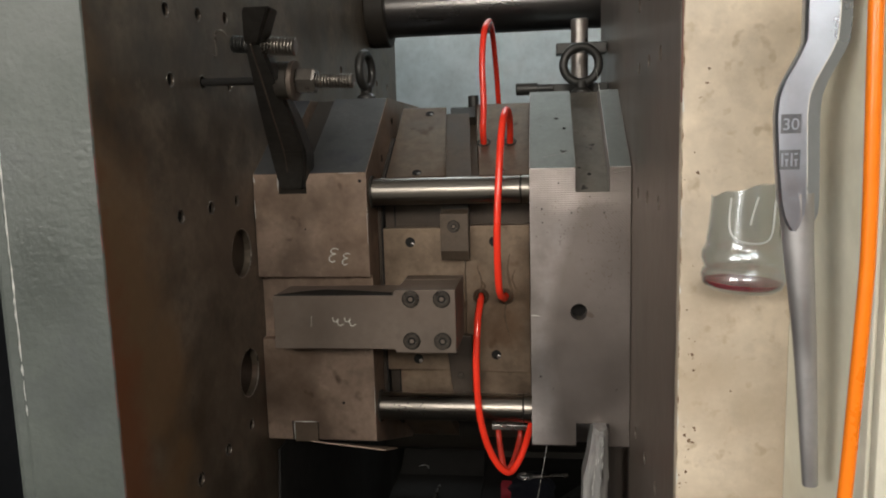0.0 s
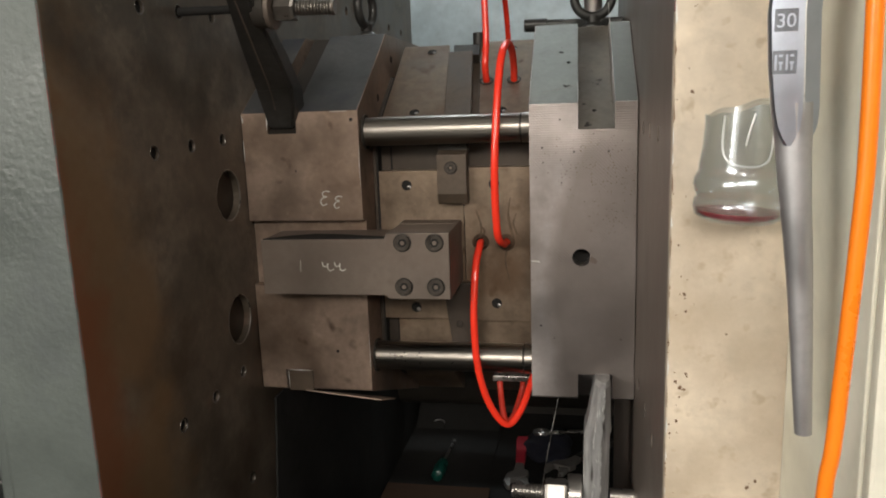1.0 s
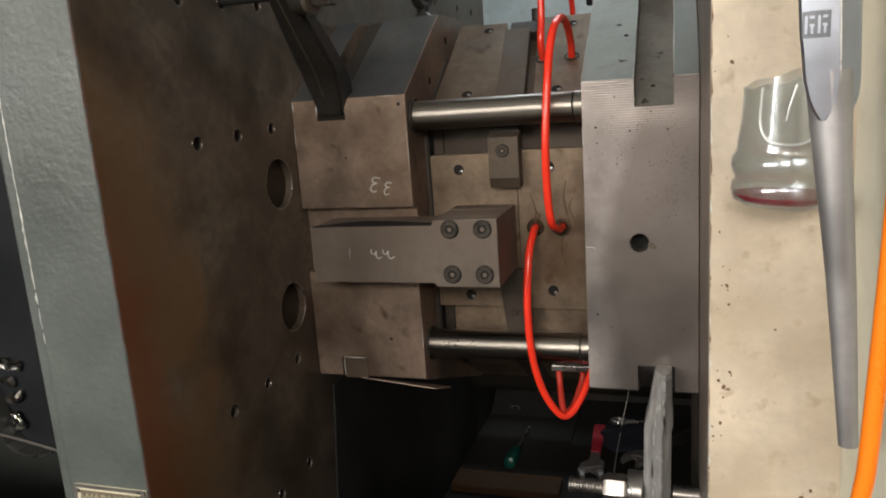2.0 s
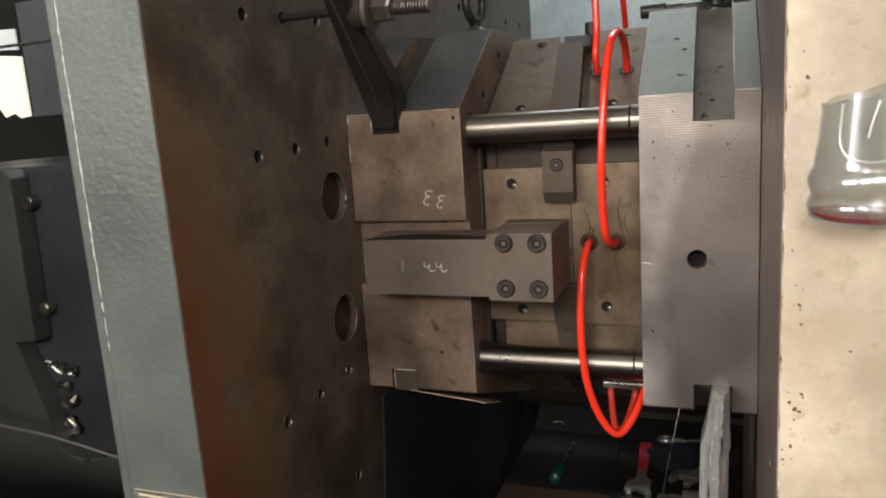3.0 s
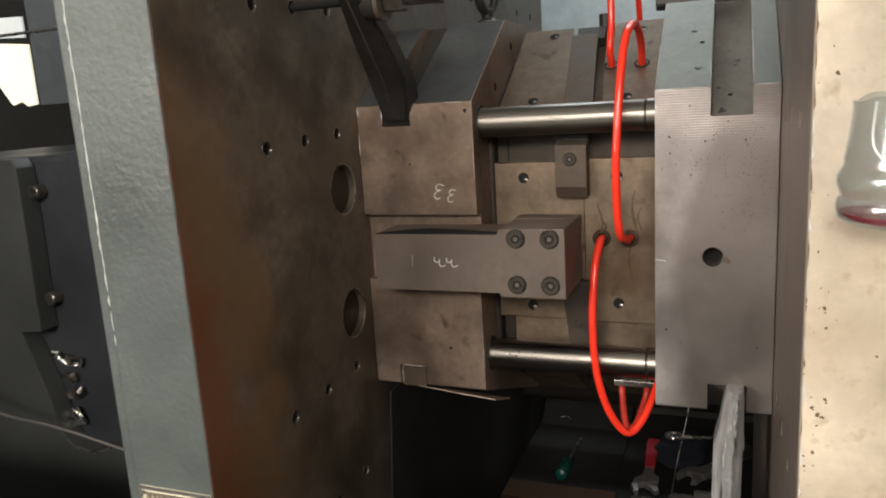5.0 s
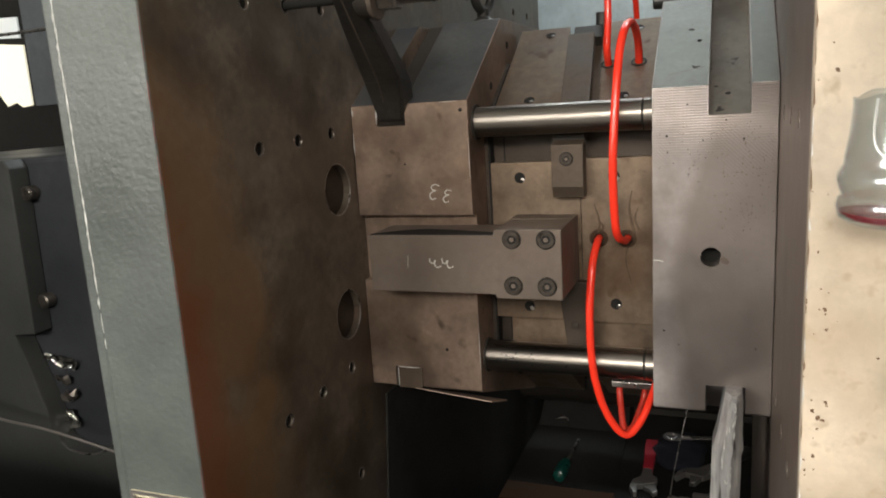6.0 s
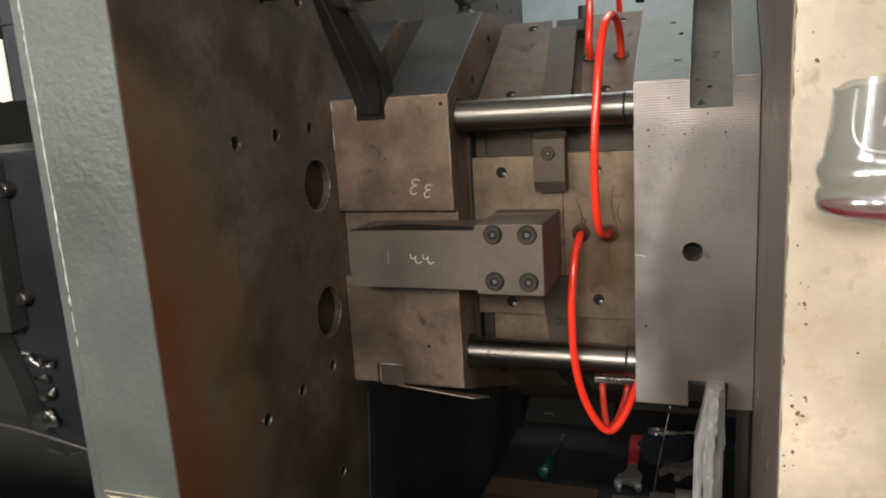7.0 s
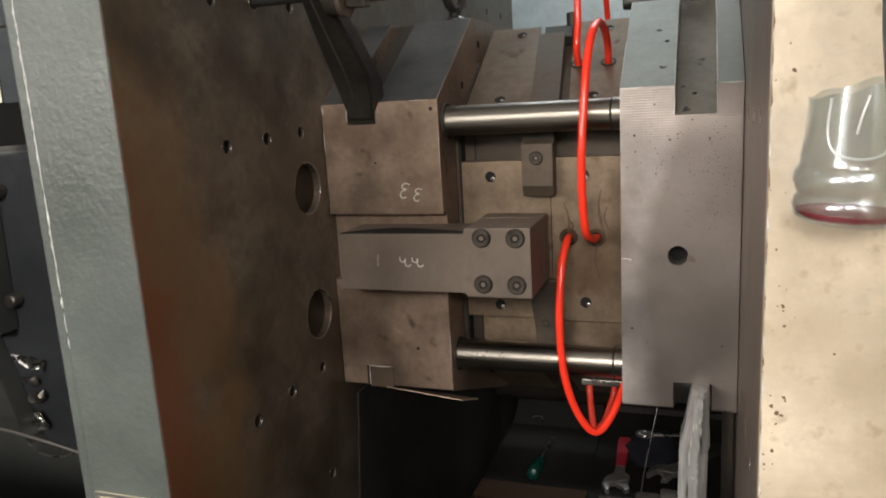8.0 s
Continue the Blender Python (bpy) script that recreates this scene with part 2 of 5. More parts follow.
def milled_steel():
    """Bright ground face with fine horizontal cutter marks that fade in patches."""
    m = mat("milled_steel", (0.41, 0.372, 0.362), 0.44, 0.75, 0.25, 6, 150, 0.08, tint=(0.15, 0.125, 0.11))
    nt = m.node_tree
    bs = nt.nodes["Principled BSDF"]
    geo = nt.nodes.new("ShaderNodeNewGeometry")
    w = nt.nodes.new("ShaderNodeTexWave")
    w.wave_type, w.bands_direction = "BANDS", "Z"
    w.inputs["Scale"].default_value, w.inputs["Distortion"].default_value, w.inputs["Detail"].default_value = 92, 1.8, 2
    nt.links.new(geo.outputs["Position"], w.inputs["Vector"])
    n = nt.nodes.new("ShaderNodeTexNoise")
    n.inputs["Scale"].default_value = 9
    nt.links.new(geo.outputs["Position"], n.inputs["Vector"])
    lift = nt.nodes.new("ShaderNodeMapRange")
    for key, v in (("From Min", 0.3), ("From Max", 0.95), ("To Min", 0.0), ("To Max", 1.0)):
        lift.inputs[key].default_value = v
    sep = nt.nodes.new("ShaderNodeSeparateXYZ")
    nt.links.new(geo.outputs["Position"], sep.inputs[0])
    edge = nt.nodes.new("ShaderNodeMapRange")
    for key, v in (("From Min", 1.25), ("From Max", 1.4), ("To Min", -0.4), ("To Max", 0.35)):
        edge.inputs[key].default_value = v
    nt.links.new(sep.outputs["Z"], edge.inputs["Value"])
    nsep = nt.nodes.new("ShaderNodeSeparateXYZ")
    nt.links.new(geo.outputs["True Normal"], nsep.inputs[0])
    flat = nt.nodes.new("ShaderNodeMapRange")
    for key, v in (("From Min", -0.97), ("From Max", -0.9), ("To Min", 1.0), ("To Max", 0.0)):
        flat.inputs[key].default_value = v
    nt.links.new(nsep.outputs["Y"], flat.inputs["Value"])
    both = nt.nodes.new("ShaderNodeMath")
    both.operation = "ADD"
    nt.links.new(edge.outputs[0], both.inputs[0])
    nt.links.new(n.outputs[0], both.inputs[1])
    nt.links.new(both.outputs[0], lift.inputs["Value"])
    mul = nt.nodes.new("ShaderNodeMath")
    mul.operation = "MULTIPLY"
    cross = nt.nodes.new("ShaderNodeTexWave")
    cross.wave_type, cross.bands_direction = "BANDS", "X"
    cross.inputs["Scale"].default_value, cross.inputs["Distortion"].default_value, cross.inputs["Detail"].default_value = 58, 2.5, 2
    nt.links.new(geo.outputs["Position"], cross.inputs["Vector"])
    hatch = nt.nodes.new("ShaderNodeMath")
    hatch.operation = "MULTIPLY"
    nt.links.new(w.outputs[1], hatch.inputs[0])
    part_ = nt.nodes.new("ShaderNodeMapRange")
    part_.inputs["To Min"].default_value = 0.75
    nt.links.new(cross.outputs[1], part_.inputs["Value"])
    nt.links.new(part_.outputs[0], hatch.inputs[1])
    nt.links.new(hatch.outputs[0], mul.inputs[0])
    only = nt.nodes.new("ShaderNodeMath")
    only.operation = "MULTIPLY"
    nt.links.new(lift.outputs[0], only.inputs[0])
    nt.links.new(flat.outputs[0], only.inputs[1])
    nt.links.new(only.outputs[0], mul.inputs[1])
    b = nt.nodes.new("ShaderNodeBump")
    b.inputs["Strength"].default_value, b.inputs["Distance"].default_value = 0.85, 0.0008
    slant = nt.nodes.new("ShaderNodeTexWave")
    slant.wave_type, slant.bands_direction = "BANDS", "DIAGONAL"
    slant.inputs["Scale"].default_value, slant.inputs["Distortion"].default_value, slant.inputs["Detail"].default_value = 120, 2.0, 2
    nt.links.new(geo.outputs["Position"], slant.inputs["Vector"])
    n3 = nt.nodes.new("ShaderNodeTexNoise")
    n3.inputs["Scale"].default_value, n3.inputs["Detail"].default_value = 14, 4
    nt.links.new(geo.outputs["Position"], n3.inputs["Vector"])
    where = nt.nodes.new("ShaderNodeMapRange")
    for key, v in (("From Min", 0.5), ("From Max", 0.68), ("To Min", 0.0), ("To Max", 0.26)):
        where.inputs[key].default_value = v
    nt.links.new(n3.outputs[0], where.inputs["Value"])
    cut = nt.nodes.new("ShaderNodeMath")
    cut.operation = "MULTIPLY"
    nt.links.new(slant.outputs[1], cut.inputs[0])
    nt.links.new(where.outputs[0], cut.inputs[1])
    onface = nt.nodes.new("ShaderNodeMath")
    onface.operation = "MULTIPLY"
    nt.links.new(cut.outputs[0], onface.inputs[0])
    nt.links.new(flat.outputs[0], onface.inputs[1])
    right = nt.nodes.new("ShaderNodeMapRange")
    for key, v in (("From Min", -0.06), ("From Max", 0.08), ("To Min", 0.35), ("To Max", 1.0)):
        right.inputs[key].default_value = v
    nt.links.new(sep.outputs["X"], right.inputs["Value"])
    level = nt.nodes.new("ShaderNodeMath")
    level.operation = "MULTIPLY_ADD"
    nt.links.new(mul.outputs[0], level.inputs[0])
    nt.links.new(right.outputs[0], level.inputs[1])
    nt.links.new(onface.outputs[0], level.inputs[2])
    nt.links.new(level.outputs[0], b.inputs["Height"])
    old = bs.inputs["Normal"].links[0].from_socket
    nt.links.new(old, b.inputs["Normal"])
    # the platen's soft shadow, painted brown over the face; one border stays lit
    wob = nt.nodes.new("ShaderNodeMath")
    wob.operation = "MULTIPLY_ADD"
    wob.inputs[1].default_value = 0.03
    nt.links.new(n.outputs[0], wob.inputs[0])
    arc = nt.nodes.new("ShaderNodeMath")
    arc.operation = "SUBTRACT"
    arc.inputs[1].default_value = 1.13
    nt.links.new(sep.outputs["Z"], arc.inputs[0])
    sq = nt.nodes.new("ShaderNodeMath")
    sq.operation = "MULTIPLY"
    nt.links.new(arc.outputs[0], sq.inputs[0])
    nt.links.new(arc.outputs[0], sq.inputs[1])
    bow = nt.nodes.new("ShaderNodeMath")
    bow.operation = "MULTIPLY_ADD"
    bow.inputs[1].default_value = -0.8
    nt.links.new(sq.outputs[0], bow.inputs[0])
    nt.links.new(sep.outputs["X"], bow.inputs[2])
    nt.links.new(bow.outputs[0], wob.inputs[2])
    platen_shade = nt.nodes.new("ShaderNodeMapRange")
    for key, v in (("From Min", -0.03), ("From Max", -0.008), ("To Min", 0.0), ("To Max", 0.75)):
        platen_shade.inputs[key].default_value = v
    nt.links.new(wob.outputs[0], platen_shade.inputs["Value"])
    on = nt.nodes.new("ShaderNodeMath")
    on.operation = "MULTIPLY"
    nt.links.new(platen_shade.outputs[0], on.inputs[0])
    nt.links.new(flat.outputs[0], on.inputs[1])
    dim = nt.nodes.new("ShaderNodeMix")
    dim.data_type = "RGBA"
    nt.links.new(on.outputs[0], dim.inputs[0])
    nt.links.new(bs.inputs["Base Color"].links[0].from_socket, dim.inputs[6])
    dim.inputs[7].default_value = (0.18, 0.152, 0.136, 1)
    nt.links.new(dim.outputs[2], bs.inputs["Base Color"])
    nt.links.new(b.outputs[0], bs.inputs["Normal"])
    return m


MILLED = milled_steel()


def clear_plastic():
    """Thin clear wall: lets the light through with a faint grey tint, and mirrors more at a glancing angle."""
    m = bpy.data.materials.new("clear_plastic")
    m.use_nodes = True
    nt = m.node_tree
    nt.nodes.remove(nt.nodes["Principled BSDF"])
    clear = nt.nodes.new("ShaderNodeBsdfTransparent")
    clear.inputs["Color"].default_value = (0.865, 0.89, 0.9, 1)
    gloss = nt.nodes.new("ShaderNodeBsdfGlossy")
    gloss.inputs["Color"].default_value = (0.86, 0.92, 1.0, 1)
    gloss.inputs["Roughness"].default_value = 0.2
    edge = nt.nodes.new("ShaderNodeLayerWeight")
    edge.inputs["Blend"].default_value = 0.5
    cube = nt.nodes.new("ShaderNodeMath")
    cube.operation = "POWER"
    cube.inputs[1].default_value = 3.0
    nt.links.new(edge.outputs["Facing"], cube.inputs[0])
    fres = nt.nodes.new("ShaderNodeMapRange")
    fres.inputs["To Min"].default_value, fres.inputs["To Max"].default_value = 0.09, 0.6
    nt.links.new(cube.outputs[0], fres.inputs["Value"])
    mx = nt.nodes.new("ShaderNodeMixShader")
    nt.links.new(fres.outputs[0], mx.inputs[0])
    nt.links.new(clear.outputs[0], mx.inputs[1])
    nt.links.new(gloss.outputs[0], mx.inputs[2])
    nt.links.new(mx.outputs[0], nt.nodes["Material Output"].inputs["Surface"])
    return m


PET = clear_plastic()
RIB = mat("pale_moulded_rib", (0.62, 0.63, 0.62), 0.2, 0.0, 0.1, 30, 90, 0.0, spec=0.8)


# ---- mesh helpers ----
def link(name, bm, material, parent=None, smooth=False):
    bmesh.ops.recalc_face_normals(bm, faces=bm.faces[:])
    me = bpy.data.meshes.new(name)
    bm.to_mesh(me)
    bm.free()
    me.materials.append(material)
    if smooth:
        for p in me.polygons:
            p.use_smooth = True
        me.set_sharp_from_angle(angle=radians(38))
    ob = new(name, me)
    if parent is not None:
        ob.parent = parent
    return ob


def part(name, bm, material, parent, label="", smooth=False):
    ob = link(name, bm, material, parent, smooth)
    if label:
        tagged(ob, label)
    return ob


def refinish(ob, material, chosen):
    """A second finish on the faces of ob for which chosen(centre, normal) holds."""
    ob.data.materials.append(material)
    for f in ob.data.polygons:
        if chosen(f.center, f.normal):
            f.material_index = len(ob.data.materials) - 1


def thing(name, label, category, group="", kind="", at=(0, 0, 0)):
    ob = new(name)
    return tagged(ob, label, category, group, kind)


def bevel(bm, w, seg=2):
    if w:
        es = [e for e in bm.edges if len(e.link_faces) == 2 and e.calc_face_angle(0) > 0.5]
        bmesh.ops.bevel(bm, geom=es, offset=w, segments=seg, affect="EDGES", profile=0.6)
    return bm


def box(x0, x1, y0, y1, z0, z1, w=0.0015):
    bm = bmesh.new()
    bmesh.ops.create_cube(bm, size=1, matrix=Matrix.Translation(((x0 + x1) / 2, (y0 + y1) / 2, (z0 + z1) / 2))
                          @ Matrix.Diagonal((x1 - x0, y1 - y0, z1 - z0, 1)))
    return bevel(bm, w)


def prism(poly, x0, x1, w=0.002, axis="x"):
    """A prism: poly in the two other axes, swept from x0 to x1."""
    bm = bmesh.new()

    def put(a, b, c):
        return {"x": (c, a, b), "y": (a, c, b), "z": (a, b, c)}[axis]
    lo = [bm.verts.new(put(a, b, x0)) for a, b in poly]
    hi = [bm.verts.new(put(a, b, x1)) for a, b in poly]
    bm.faces.new(lo)
    bm.faces.new(hi[::-1])
    for i in range(len(poly)):
        j = (i + 1) % len(poly)
        bm.faces.new((lo[i], lo[j], hi[j], hi[i]))
    bmesh.ops.recalc_face_normals(bm, faces=bm.faces[:])
    return bevel(bm, w)


def lathe(profile, m, n=28):
    """A turned piece: profile of (radius, height), about the z axis of m."""
    bm = bmesh.new()
    rings = []
    for r, h in profile:
        rings.append([bm.verts.new(m @ Vector((max(r, 1e-5) * math.cos(2 * math.pi * k / n), max(r, 1e-5) * math.sin(2 * math.pi * k / n), h)))
                      for k in range(n)])
    for a, b in zip(rings, rings[1:]):
        for k in range(n):
            bm.faces.new((a[k], a[(k + 1) % n], b[(k + 1) % n], b[k]))
    bm.faces.new(rings[0][::-1])
    bm.faces.new(rings[-1])
    return bm


def spline(pts, steps=10):
    """Catmull-Rom through the points."""
    p = [Vector(q) for q in pts]
    p = [p[0] * 2 - p[1]] + p + [p[-1] * 2 - p[-2]]
    out = []
    for i in range(1, len(p) - 2):
        a, b, c, d = p[i - 1:i + 3]
        for s in range(steps):
            t = s / steps
            out.append(0.5 * ((2 * b) + (c - a) * t + (2 * a - 5 * b + 4 * c - d) * t * t + (3 * b - a - 3 * c + d) * t ** 3))
    out.append(p[-2])
    return out


def sweep(pts, r, n=12, flat=1.0):
    """A tube of radius r (a number, or one for each point) along the points."""
    bm = bmesh.new()
    rs = r if isinstance(r, (list, tuple)) else [r] * len(pts)
    rings, side = [], None
    for i, p in enumerate(pts):
        d = (pts[min(i + 1, len(pts) - 1)] - pts[max(i - 1, 0)]).normalized()
        if side is None:
            side = d.orthogonal().normalized()
        side = (side - d * side.dot(d)).normalized()
        up = d.cross(side)
        rings.append([bm.verts.new(p + rs[i] * (side * math.cos(2 * math.pi * k / n) + up * flat * math.sin(2 * math.pi * k / n))) for k in range(n)])
    for a, b in zip(rings, rings[1:]):
        for k in range(n):
            bm.faces.new((a[k], a[(k + 1) % n], b[(k + 1) % n], b[k]))
    bm.faces.new(rings[0][::-1])
    bm.faces.new(rings[-1])
    return bm


def along(origin, direction):
    """A frame at origin whose z axis runs along direction."""
    return Matrix.Translation(origin) @ Vector(direction).to_track_quat("Z", "Y").to_matrix().to_4x4()


def join(*bms):
    out = bmesh.new()
    for b in bms:
        me = bpy.data.meshes.new("tmp")
        b.to_mesh(me)
        b.free()
        out.from_mesh(me)
        bpy.data.meshes.remove(me)
    return out


def carve(bm, *cutters):
    """bm less the cutters, as a new bmesh."""
    bmesh.ops.recalc_face_normals(bm, faces=bm.faces[:])
    me = bpy.data.meshes.new("solid")
    bm.to_mesh(me)
    bm.free()
    ob = new("solid", me)
    tools = []
    for c in cutters:
        bmesh.ops.recalc_face_normals(c, faces=c.faces[:])
        cm = bpy.data.meshes.new("tool")
        c.to_mesh(cm)
        c.free()
        co = new("tool", cm)
        tools.append(co)
        mod = ob.modifiers.new("cut", "BOOLEAN")
        mod.operation, mod.object, mod.solver = "DIFFERENCE", co, "EXACT"
    bpy.context.view_layer.update()
    done = bpy.data.meshes.new_from_object(ob.evaluated_get(bpy.context.evaluated_depsgraph_get()))
    out = bmesh.new()
    out.from_mesh(done)
    for o in [ob] + tools:
        data = o.data
        bpy.data.objects.remove(o)
        bpy.data.meshes.remove(data)
    bpy.data.meshes.remove(done)
    return out


def rod(a, b, r, n=24, chamfer=0.0):
    a, b = Vector(a), Vector(b)
    L = (b - a).length
    prof = [(r, 0), (r, L)] if not chamfer else [(r - chamfer, 0), (r, chamfer), (r, L - chamfer), (r - chamfer, L)]
    return lathe(prof, along(a, b - a), n)


def thread(a, b, r, pitch=0.0025, n=20):
    """A threaded stud from a to b: turned ridges."""
    a, b = Vector(a), Vector(b)
    L = (b - a).length
    prof, h = [(r * 0.8, 0)], 0.0
    while h < L - pitch:
        prof += [(r * 0.74, h), (r * 0.76, h + pitch * 0.2), (r, h + pitch * 0.5), (r, h + pitch * 0.7)]
        h += pitch
    prof += [(r * 0.86, L - 0.0005), (r * 0.8, L)]
    return lathe(prof, along(a, b - a), n)


def hexnut(a, b, r):
    a, b = Vector(a), Vector(b)
    L = (b - a).length
    return lathe([(r * 0.9, 0), (r, L * 0.12), (r, L * 0.88), (r * 0.9, L)], along(a, b - a), 6)


def ring(centre, normal, R, r, n=36, k=12):
    m = along(centre, normal)
    bm = bmesh.new()
    rows = [[bm.verts.new(m @ Vector(((R + r * math.cos(2 * math.pi * j / k)) * math.cos(2 * math.pi * i / n),
                                      (R + r * math.cos(2 * math.pi * j / k)) * math.sin(2 * math.pi * i / n),
                                      r * math.sin(2 * math.pi * j / k)))) for j in range(k)] for i in range(n)]
    for i in range(n):
        for j in range(k):
            bm.faces.new((rows[i][j], rows[(i + 1) % n][j], rows[(i + 1) % n][(j + 1) % k], rows[i][(j + 1) % k]))
    return bm


def socket_screw(centre, normal, r, parent, material=BLACK_OXIDE):
    """A cap screw with a hexagon socket, its head proud of the face at centre."""
    m = along(centre, normal)
    head = part("cap_screw", lathe([(r, -0.004), (r, 0.0018), (r * 0.92, 0.0026), (r * 0.58, 0.0026), (r * 0.56, 0.001)], m, 24), material, parent, smooth=True)
    # dark ring and hexagon for the shaded recesses, paler disc for the glint
    part("counterbore", lathe([(r * 1.12, -0.002), (r * 1.12, 0.0005), (r * 1.0, 0.0005)], m, 24), SHADE, head)
    part("socket", lathe([(r * 0.55, 0.0011), (r * 0.55, 0.0015), (r * 0.1, 0.0015)], m, 6), SHADE, head)
    part("socket_glint", lathe([(r * 0.28, 0.0015), (r * 0.24, 0.0018), (r * 0.05, 0.0018)], m, 12), STEEL_BAR, head)
    return head


def stroke(pts, r, material, parent, name="chalk_mark"):
    return part(name, sweep(spline(pts, 6), r, 6), material, parent)


# ---- plan, in metres: x along the machine, y away from the operator, z up ----
XL, XR = -0.516, 0.092            # inner faces of the moving and the fixed platen
YF, YB = 1.2, 2.02                # front and back of the mould
ZC = 1.19                         # mould centre height
HALF, SLOPE = 0.2255, 0.65        # half the front flat, rise of the sloping flats
TOP = 0.355                       # half the mould's height


def octagon(off=0.0):
    """The mould's outline (y, z), inset by off."""
    k = off * math.sqrt(1 + SLOPE * SLOPE)
    y0, y1, t = YF + off, YB - off, TOP - off
    za = HALF + SLOPE * off - k                    # where the front flat meets the slope
    ya = YF + (t + k - HALF) / SLOPE               # where the slope meets the top flat
    yb = YF + YB - ya
    return [(y0, ZC - za), (y0, ZC + za), (ya, ZC + t), (yb, ZC + t), (y1, ZC + za), (y1, ZC - za), (yb, ZC - t), (ya, ZC - t)]


SN = Vector((0, -SLOPE, 1)).normalized()           # outward normal of the upper sloping flat
SD = Vector((0, 1, SLOPE)).normalized()            # up along that slope


def on_slope(x, y, off=0.0):
    """A point of the upper sloping flat, inset by off, at the depth y."""
    k = off * math.sqrt(1 + SLOPE * SLOPE)
    return Vector((x, y, ZC + HALF + SLOPE * (y - YF) - k))


def slope_box(x0, x1, y0, y1, off0, off1, w=0.0015, low=False):
    """A block on the sloping flat, from depth y0 to y1, between two insets. low: on the lower slope."""
    a, b = on_slope(0, y0, off0), on_slope(0, y1, off0)
    c, d = b - SN * (off1 - off0), a - SN * (off1 - off0)
    poly = [(p.y, p.z if not low else 2 * ZC - p.z) for p in (a, b, c, d)]
    return prism(poly, x0, x1, w)


# ---- hall round the machine ----
def slab(name, x0, x1, y0, y1, z0, z1, material, label, kind="structure"):
    return tagged(link(name, box(x0, x1, y0, y1, z0, z1, 0), material), label, name.split("_")[0], "", kind)


slab("floor", -6, 6, -4.2, 6.2, -0.2, 0.0, HALL_FLOOR, "grey concrete workshop floor")
slab("ceiling", -6, 6, -4.2, 6.2, 5.2, 5.4, HALL_WALL, "plain grey workshop ceiling")
slab("wall_west", -6.2, -6, -4.2, 6.2, 0, 5.2, HALL_WALL, "plain grey plaster workshop wall")
slab("wall_east", 6, 6.2, -4.2, 6.2, 0, 5.2, HALL_WALL, "plain grey plaster workshop wall")
slab("wall_north", -6, 6, 6, 6.2, 0, 5.2, WALL_PALE, "pale blue grey smeared workshop wall")
south = carve(box(-6, 6, -4.2, -4.0, 0, 5.2, 0), box(-1.05, 1.85, -4.4, -3.9, 3.65, 5.05, 0), box(-5.2, -2.2, -4.4, -3.9, 2.0, 4.0, 0))
tagged(link("wall_south", south, HALL_WALL), "plain grey plaster workshop wall with two window openings", "wall", "", "structure")


# ---- moving platen ----
def hole(y, z, r, x=XL, d=0.05):
    return rod((x - d, y, z), (x + 0.02, y, z), r, 24)


